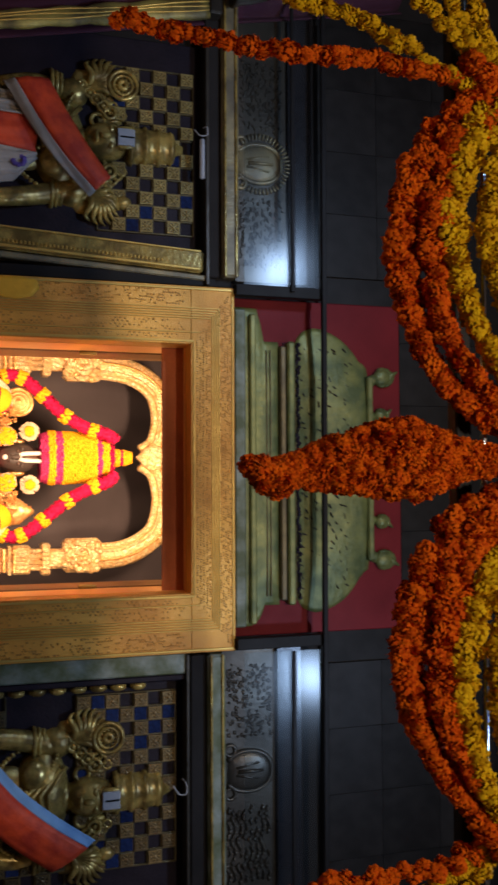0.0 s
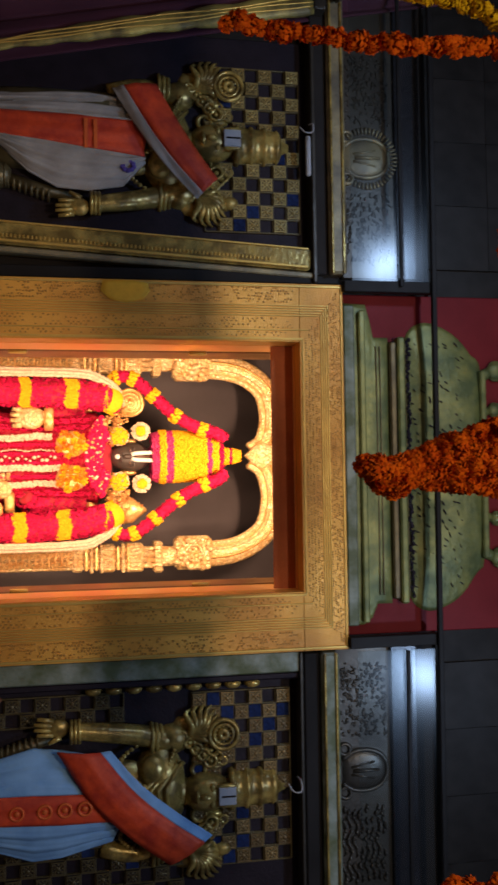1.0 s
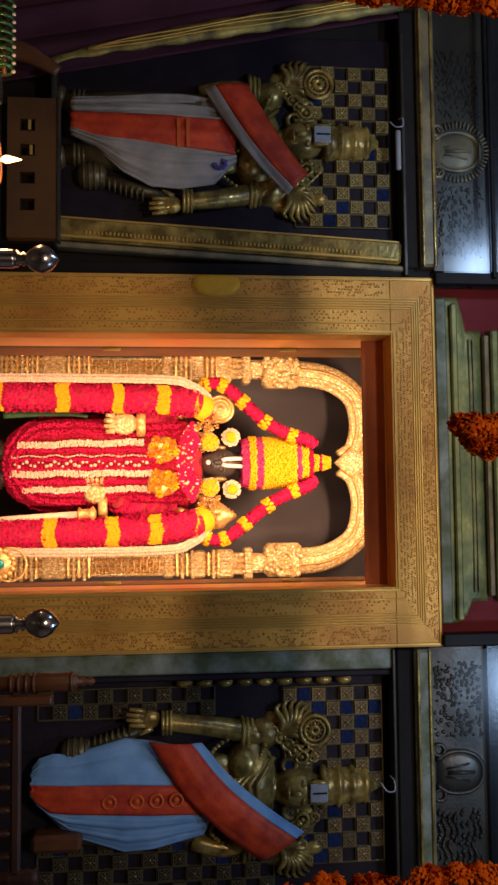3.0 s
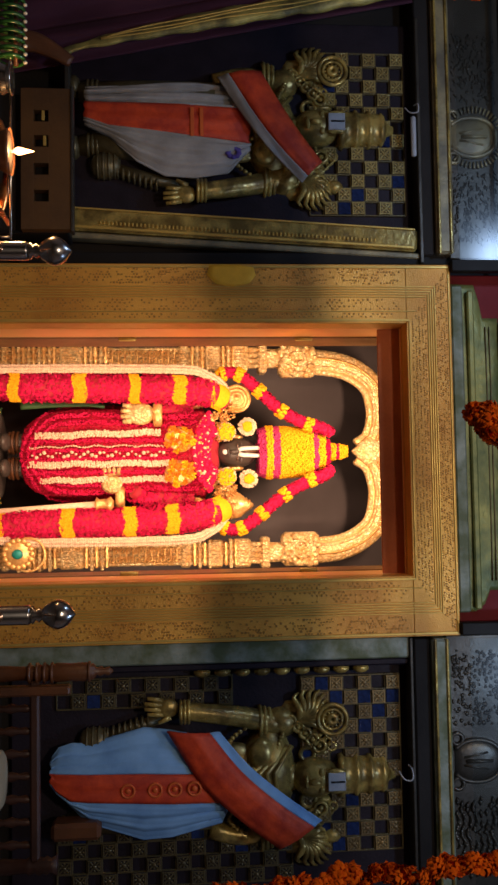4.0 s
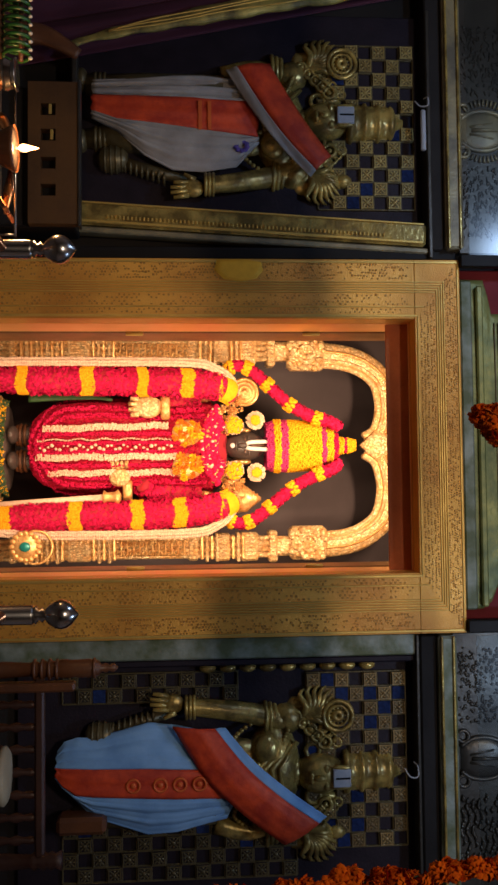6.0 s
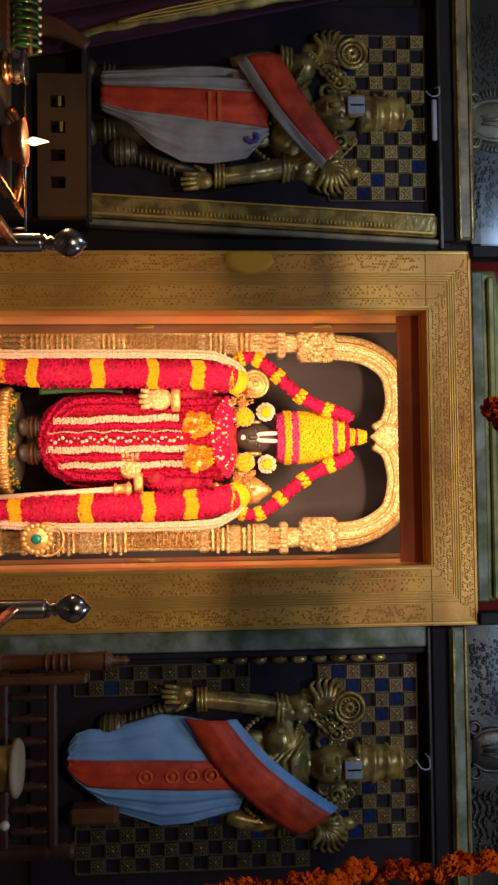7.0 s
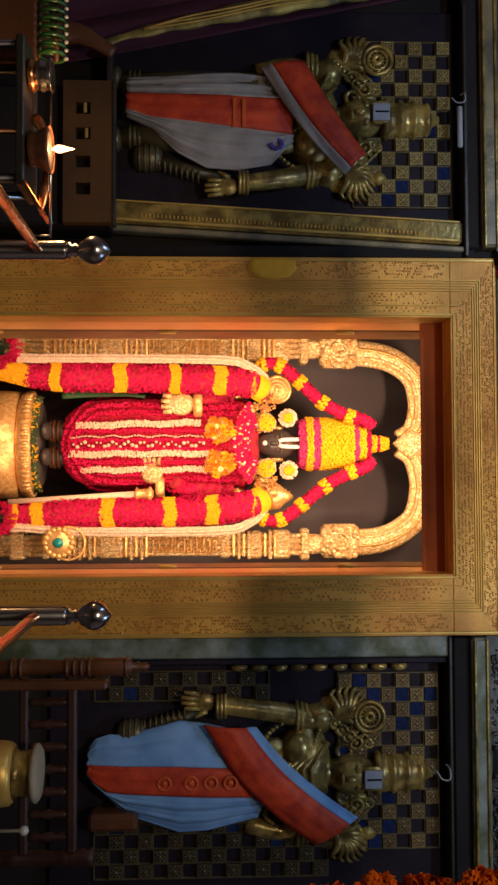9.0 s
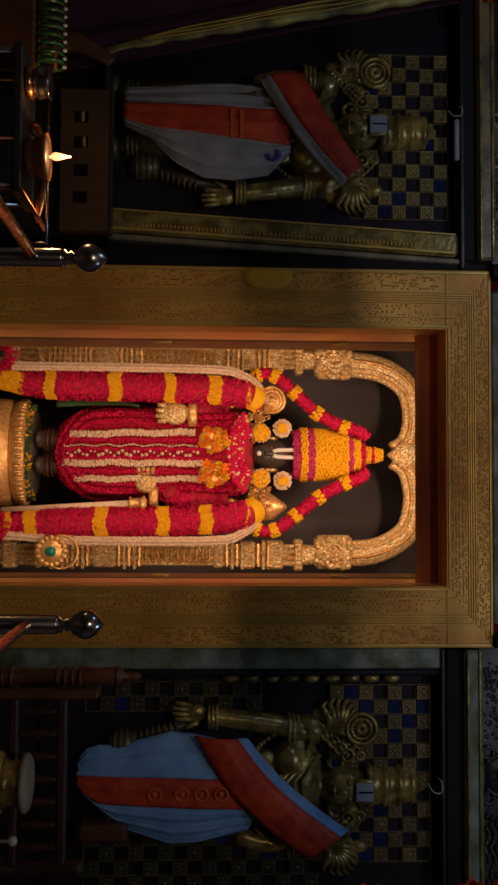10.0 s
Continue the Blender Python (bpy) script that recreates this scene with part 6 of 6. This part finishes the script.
part("yellow_rope", rope_of_blossoms([(0.10, GYF, 2.88), (0.26, GYF - 0.03, 2.74), (0.42, GYF - 0.03, 2.65), (0.57, GYF - 0.03, 2.63), (0.72, GYF - 0.03, 2.66), (0.92, GYF - 0.03, 2.76)], 0.026, 0.024, only, 62, 8), MARI_YELLOW, swag_e)

part("orange_rope", rope_of_blossoms([(0.105, GYF + 0.03, 2.708), (0.200, GYF + 0.03, 2.548), (0.340, GYF + 0.03, 2.465), (0.490, GYF + 0.03, 2.433), (0.640, GYF + 0.03, 2.455), (0.790, GYF + 0.03, 2.535), (0.920, GYF + 0.03, 2.668)], 0.026, 0.022, only, 70, 102), MARI_ORANGE, swag_e)

# central bell-shaped drop
drop = thing("marigold_drop", "bell-shaped hanging cluster of orange marigold strings", "garland")
rg = random.Random(40)
DXC = 0.012
for k in range(13):
    a = 2 * math.pi * k / 13
    pts = []
    for z, r in ((2.07, 0.014), (2.11, 0.018), (2.17, 0.036), (2.25, 0.056), (2.33, 0.070), (2.41, 0.078), (2.47, 0.060), (2.53, 0.034), (2.64, 0.014), (2.74, 0.008)):
        pts.append((DXC + 0.14 * max(0.0, 2.3 - z) + r * math.cos(a), GYF - 0.02 + 0.8 * r * math.sin(a), z))
    part("string", rope_of_blossoms(pts, 0.012, 0.019, only, 40, 60 + k, 1, 1), MARI_ORANGE, drop)
tagged(part("knot", rope_of_blossoms([(DXC + 0.04, GYF - 0.02, 2.015), (DXC + 0.037, GYF - 0.02, 2.035), (DXC + 0.034, GYF - 0.02, 2.06)], 0.040, 0.022, only, 24, 90, 1, 1), MARI_ORANGE, drop), kind="stuff")
part("core", Geo().tube([(DXC + 0.038, GYF, 2.02), (DXC, GYF, 2.3), (DXC, GYF, 2.5), (DXC, GYF, 2.74)], [0.02, 0.05, 0.035, 0.01], 12), MARI_ORANGE, drop)

# strings at the outer posts
chain([(-0.975, GYF, 1.70), (-0.966, GYF, 1.85), (-0.955, GYF, 2.0), (-0.952, GYF, 2.15), (-0.962, GYF, 2.3), (-0.95, GYF, 2.42), (-0.94, GYF, 2.62)], ORANGE, "hanging string of orange marigolds", 0.026, 1, "hanging strings")
chain([(1.05, GYF, 1.34), (1.042, GYF, 1.45), (1.026, GYF, 1.65), (1.005, GYF, 1.95), (0.997, GYF, 2.2), (0.995, GYF, 2.4), (0.96, GYF, 2.62)], ORANGE, "hanging string of orange marigolds", 0.026, 2, "hanging strings", 0.012)
for k, pts in enumerate(([(-1.11, GYF, 1.98), (-1.09, GYF, 2.1), (-1.06, GYF, 2.28), (-0.99, GYF, 2.45), (-0.925, GYF, 2.6)], [(-1.18, GYF, 2.36), (-1.13, GYF, 2.45), (-1.05, GYF, 2.55), (-0.95, GYF, 2.66)], [(-1.2, GYF, 2.5), (-1.12, GYF, 2.55), (-1.05, GYF, 2.62), (-0.95, GYF, 2.72)], [(-1.2, GYF - 0.03, 2.58), (-1.12, GYF, 2.62), (-1.02, GYF, 2.66), (-0.94, GYF, 2.76)])):
    chain(pts, YELLOW, "hanging string of yellow marigolds", 0.025, 10 + k, "yellow strings", 0.008)
for k, pts in enumerate(([(1.10, GYF, 2.30), (1.05, GYF, 2.42), (1.0, GYF, 2.52), (0.95, GYF, 2.62)], [(1.14, GYF, 2.44), (1.06, GYF, 2.54), (0.97, GYF, 2.64)])):
    chain(pts, YELLOW, "hanging string of yellow marigolds", 0.025, 20 + k, "yellow strings", 0.008)
for k, cx in enumerate((-0.93, 0.95)):
    part_of = rope_of_blossoms([(cx - 0.03, GYF, 2.60), (cx, GYF, 2.64), (cx + 0.03, GYF, 2.70)], 0.045, 0.026, only, 18, 30 + k, 1, 1)
    single("marigold_knot", part_of, MARI_ORANGE, "knot of orange marigolds at the rod's end", "garland", "garland knots", "stuff")

# frame of rods that carries the flowers
rods = thing("garland_frame", "slim steel rod frame carrying the marigold garlands", "frame")
part("rod", Geo().tube([(-1.6, GYF + 0.05, 2.66), (1.6, GYF + 0.05, 2.63)], 0.008, 10), STEEL, rods)
part("rod", Geo().tube([(-1.6, GYF + 0.05, 2.90), (1.6, GYF + 0.05, 2.90)], 0.010, 10), STEEL, rods)
for x in (-1.6, 1.6):
    part("upright", Geo().tube([(x, GYF + 0.05, FLOOR_Z), (x, GYF + 0.05, 2.95)], 0.014, 10), STEEL, rods)
part("beam", Geo().box((0, GYF + 0.09, 2.60), (3.2, 0.045, 0.045), 0, 0.004), BLACK, rods, "dark square tube behind the flowers")
part("upright", Geo().tube([(0.01, GYF + 0.05, 2.62), (0.01, GYF + 0.05, 2.95)], 0.010, 10), STEEL, rods)


# ---- railings of the aisle ----
def railing(x, s, ztop):
    ob = thing("railing", "steel railing with ball finial along the aisle", "railing", "aisle railings")
    y = 2.28
    post = part("post", Geo().lathe([(0.03, FLOOR_Z), (0.03, FLOOR_Z + 0.01), (0.023, FLOOR_Z + 0.02), (0.023, ztop - 0.105), (0.020, ztop - 0.10)], (x, y, 0), 20), STEEL, ob)
    part("finial", Geo().lathe([(0.018, -0.10), (0.022, -0.095), (0.012, -0.088), (0.018, -0.080), (0.012, -0.074), (0.022, -0.066), (0.032, -0.05), (0.035, -0.036), (0.032, -0.024), (0.024, -0.012), (0.013, -0.004), (0.006, 0.001), (0.001, 0.004)], (x, y, ztop), 28), STEEL, post)
    for dz in (0.0, 0.165):
        part("handrail", Geo().tube([(x, y, 0.925 - dz), (x - s * -0.02, 1.2, 0.925 - dz), (x + s * 0.05, -1.2, 0.925 - dz)], 0.0125, 14), COPPER, ob, "copper-toned tubular rail")
    far = part("post", Geo().lathe([(0.03, FLOOR_Z), (0.023, FLOOR_Z + 0.02), (0.023, 0.95), (0.01, 0.97)], (x + s * 0.05, -1.2, 0), 16), STEEL, ob)
    return ob


railing(-0.397, -1, 1.094)
railing(0.470, 1, 1.098)

# ---- lamp table by the west panel ----
table = thing("lamp_table", "narrow steel table with copper edge holding oil lamps", "table")
part("top", Geo().box((-0.77, 2.44, 0.864), (0.38, 0.18, 0.022), 0, 0.004), SILVER_PLATE, table)
part("edge", Geo().box((0, 0, 0), (0.085, 0.14, 0.012), 0, 0.003, Matrix.Translation((-0.555, 2.42, 0.893)) @ pose(0, 0, 0, 0, -32, 0)), COPPER, table, "bent copper edge")
for x in (-0.94, -0.60):
    for y in (2.37, 2.51):
        part("leg", Geo().tube([(x, y, FLOOR_Z), (x, y, 0.855)], 0.012, 10), STEEL, table)
part("tray_rim", Geo().tube([(-0.89, 2.44, 0.926), (-0.47, 2.44, 0.926)], 0.0035, 8), STEEL, table)
for x in (-0.885, -0.475):
    part("tray_stay", Geo().tube([(x, 2.44, 0.872), (x, 2.44, 0.927)], 0.003, 8), STEEL, table)
part("brace", Geo().tube([(-0.715, 2.36, 0.45), (-0.715, 2.36, 0.855)], 0.008, 10), COPPER, table)
lamp = thing("oil_lamp", "small dark clay oil lamp with a burning wick", "oil lamp")
part("bowl", Geo().lathe([(0.02, 0.876), (0.046, 0.882), (0.040, 0.892), (0.048, 0.908), (0.057, 0.925), (0.060, 0.934), (0.056, 0.931), (0.03, 0.922)], (-0.684, 2.40, 0), 24), WOOD, lamp)
part("oil", Geo().lathe([(0.002, 0.9295), (0.053, 0.9295), (0.053, 0.9315), (0.002, 0.9315)], (-0.684, 2.40, 0), 24), STONE_BLACK, lamp, "dark oil")
part("wick", Geo().tube([(-0.684, 2.40, 0.915), (-0.685, 2.40, 0.945)], 0.004, 8), CLOTH_WHITE, lamp)
fl = part("flame", Geo().lathe([(0.003, 0.940), (0.008, 0.945), (0.0105, 0.952), (0.0095, 0.960), (0.0065, 0.970), (0.0035, 0.981), (0.0005, 0.992)], (-0.686, 2.40, 0), 14), FLAME, lamp, "small yellow flame")
fl.visible_shadow = False
pot_small = thing("water_pot", "small polished steel pot with copper foot on the lamp table", "pot")
part("body", Geo().lathe([(0.030, 0.896), (0.038, 0.902), (0.041, 0.912), (0.035, 0.922), (0.037, 0.930), (0.043, 0.934), (0.041, 0.937), (0.03, 0.930)], (-0.875, 2.40, 0), 24), STEEL, pot_small)
part("foot", Geo().lathe([(0.024, 0.876), (0.040, 0.880), (0.042, 0.888), (0.036, 0.896), (0.030, 0.897)], (-0.875, 2.40, 0), 24), COPPER, pot_small, "copper foot")
single("spoon", Geo().tube(curve([(-0.79, 2.45, 0.880), (-0.75, 2.45, 0.902), (-0.65, 2.45, 0.912), (-0.57, 2.45, 0.905), (-0.53, 2.45, 0.898)], 16), [0.013, 0.016, 0.014, 0.010, 0.007, 0.006, 0.006, 0.006, 0.006, 0.007, 0.009, 0.012, 0.015, 0.013, 0.010, 0.006, 0.003], 8, 0, 0.5), COPPER, "copper ladle lying on the lamp table", "spoon")
bangles = thing("bangle_rack", "row of green glass bangles with white beads", "bangles")
part("rod", Geo().tube([(-1.16, 2.5, 0.93), (-0.955, 2.5, 0.93)], 0.006, 8), WOOD, bangles)
for k in range(9):
    x = -1.15 + 0.0225 * k
    part("bangle", Geo().ring((0, 0, 0), 0.034, 0.0055, 20, 6, 0, Matrix.Translation((x, 2.5, 0.918)) @ pose(0, 0, 0, 0, 0, 90)), GREEN_BEAD, bangles)
    part("bead", Geo().ball((x + 0.011, 2.49, 0.956), (0.005, 0.006, 0.006), 8, 6), WHITE_BEAD, bangles)
part("stand", Geo().box((-1.06, 2.5, 0.39), (0.21, 0.06, 0.98), 0, 0.006), WOOD, bangles)

# ---- carved wooden seat and vessel by the east panel ----
seat = thing("wooden_throne", "carved dark wooden seat with turned posts and spindles", "seat")
turned = [(r * 0.86, z) for r, z in [(0.022, -0.1), (0.022, 0.30), (0.03, 0.32), (0.03, 0.50), (0.022, 0.52), (0.030, 0.56), (0.034, 0.60), (0.026, 0.65), (0.036, 0.665), (0.028, 0.68), (0.033, 0.74), (0.026, 0.83), (0.036, 0.845), (0.026, 0.86), (0.037, 0.875), (0.028, 0.89), (0.036, 0.90), (0.027, 0.915), (0.038, 0.935), (0.034, 0.98), (0.037, 1.03), (0.030, 1.06), (0.014, 1.07), (0.02, 1.085), (0.012, 1.095), (0.018, 1.11), (0.004, 1.125)]]
part("post", Geo().lathe(turned, (0.783, 3.3, 0), 22), WOOD, seat, "turned post with ringed collars")
part("post", Geo().lathe([(r, min(z, 0.95)) for r, z in turned if z < 0.96], (1.42, 3.3, 0), 22), WOOD_DARK, seat)
for z in (0.53, 0.66, 0.69, 0.845, 0.87, 0.895, 0.92, 1.045):
    part("collar", Geo().lathe([(0.024, -0.006), (0.0345, -0.004), (0.0355, 0), (0.0345, 0.004), (0.024, 0.006)], (0.783, 3.3, z), 20), WOOD, seat)
part("arm", Geo().box((0.835, 3.27, 0.80), (0.03, 0.06, 0.37), 0, 0.008), WOOD, seat)
part("top_rail", Geo().box((1.105, 3.3, 0.862), (0.60, 0.04, 0.032), 0, 0.01), WOOD_DARK, seat)
part("bottom_rail", Geo().box((1.105, 3.3, 0.70), (0.60, 0.04, 0.03), 0, 0.01), WOOD_DARK, seat)
for k in range(7):
    part("spindle", Geo().lathe([(0.010, 0.71), (0.016, 0.735), (0.010, 0.76), (0.018, 0.785), (0.010, 0.81), (0.014, 0.83), (0.010, 0.85)], (0.90 + 0.075 * k, 3.3, 0), 10), WOOD_DARK, seat)
part("seat_board", Geo().box((1.105, 3.18, 0.56), (0.68, 0.30, 0.04), 0, 0.01), WOOD_DARK, seat)
part("apron", Geo().box((1.105, 3.06, 0.2), (0.66, 0.03, 0.6), 0, 0.006), WOOD_DARK, seat)
ves = thing("vessel", "round brass vessel with a pale lid on the seat", "vessel")
part("body", Geo().lathe([(0.06, 0.58), (0.095, 0.61), (0.105, 0.65), (0.10, 0.685), (0.085, 0.70)], (1.095, 3.16, 0), 26), BRASS_TRIM, ves)
part("neck", Geo().lathe([(0.085, 0.70), (0.07, 0.712), (0.075, 0.75), (0.08, 0.757)], (1.095, 3.16, 0), 26), BRONZE, ves)
part("lid", Geo().lathe([(0.075, 0.757), (0.092, 0.760), (0.094, 0.772), (0.08, 0.782), (0.02, 0.788)], (1.095, 3.16, 0), 26), IVORY, ves, "pale ivory lid")
single("knob_lamp", Geo().lathe([(0.006, 0.58), (0.006, 0.705), (0.014, 0.712), (0.017, 0.722), (0.012, 0.733), (0.002, 0.737)], (1.292, 3.2, 0), 14), WHITE_BEAD, "small white knob on a thin stem", "ornament")
single("ledge", Geo().box((1.535, 4.0, 0.93), (0.07, 0.12, 0.20), 0, 0.025), WOOD, "brown carved ledge beside the guardian's feet", "ledge")
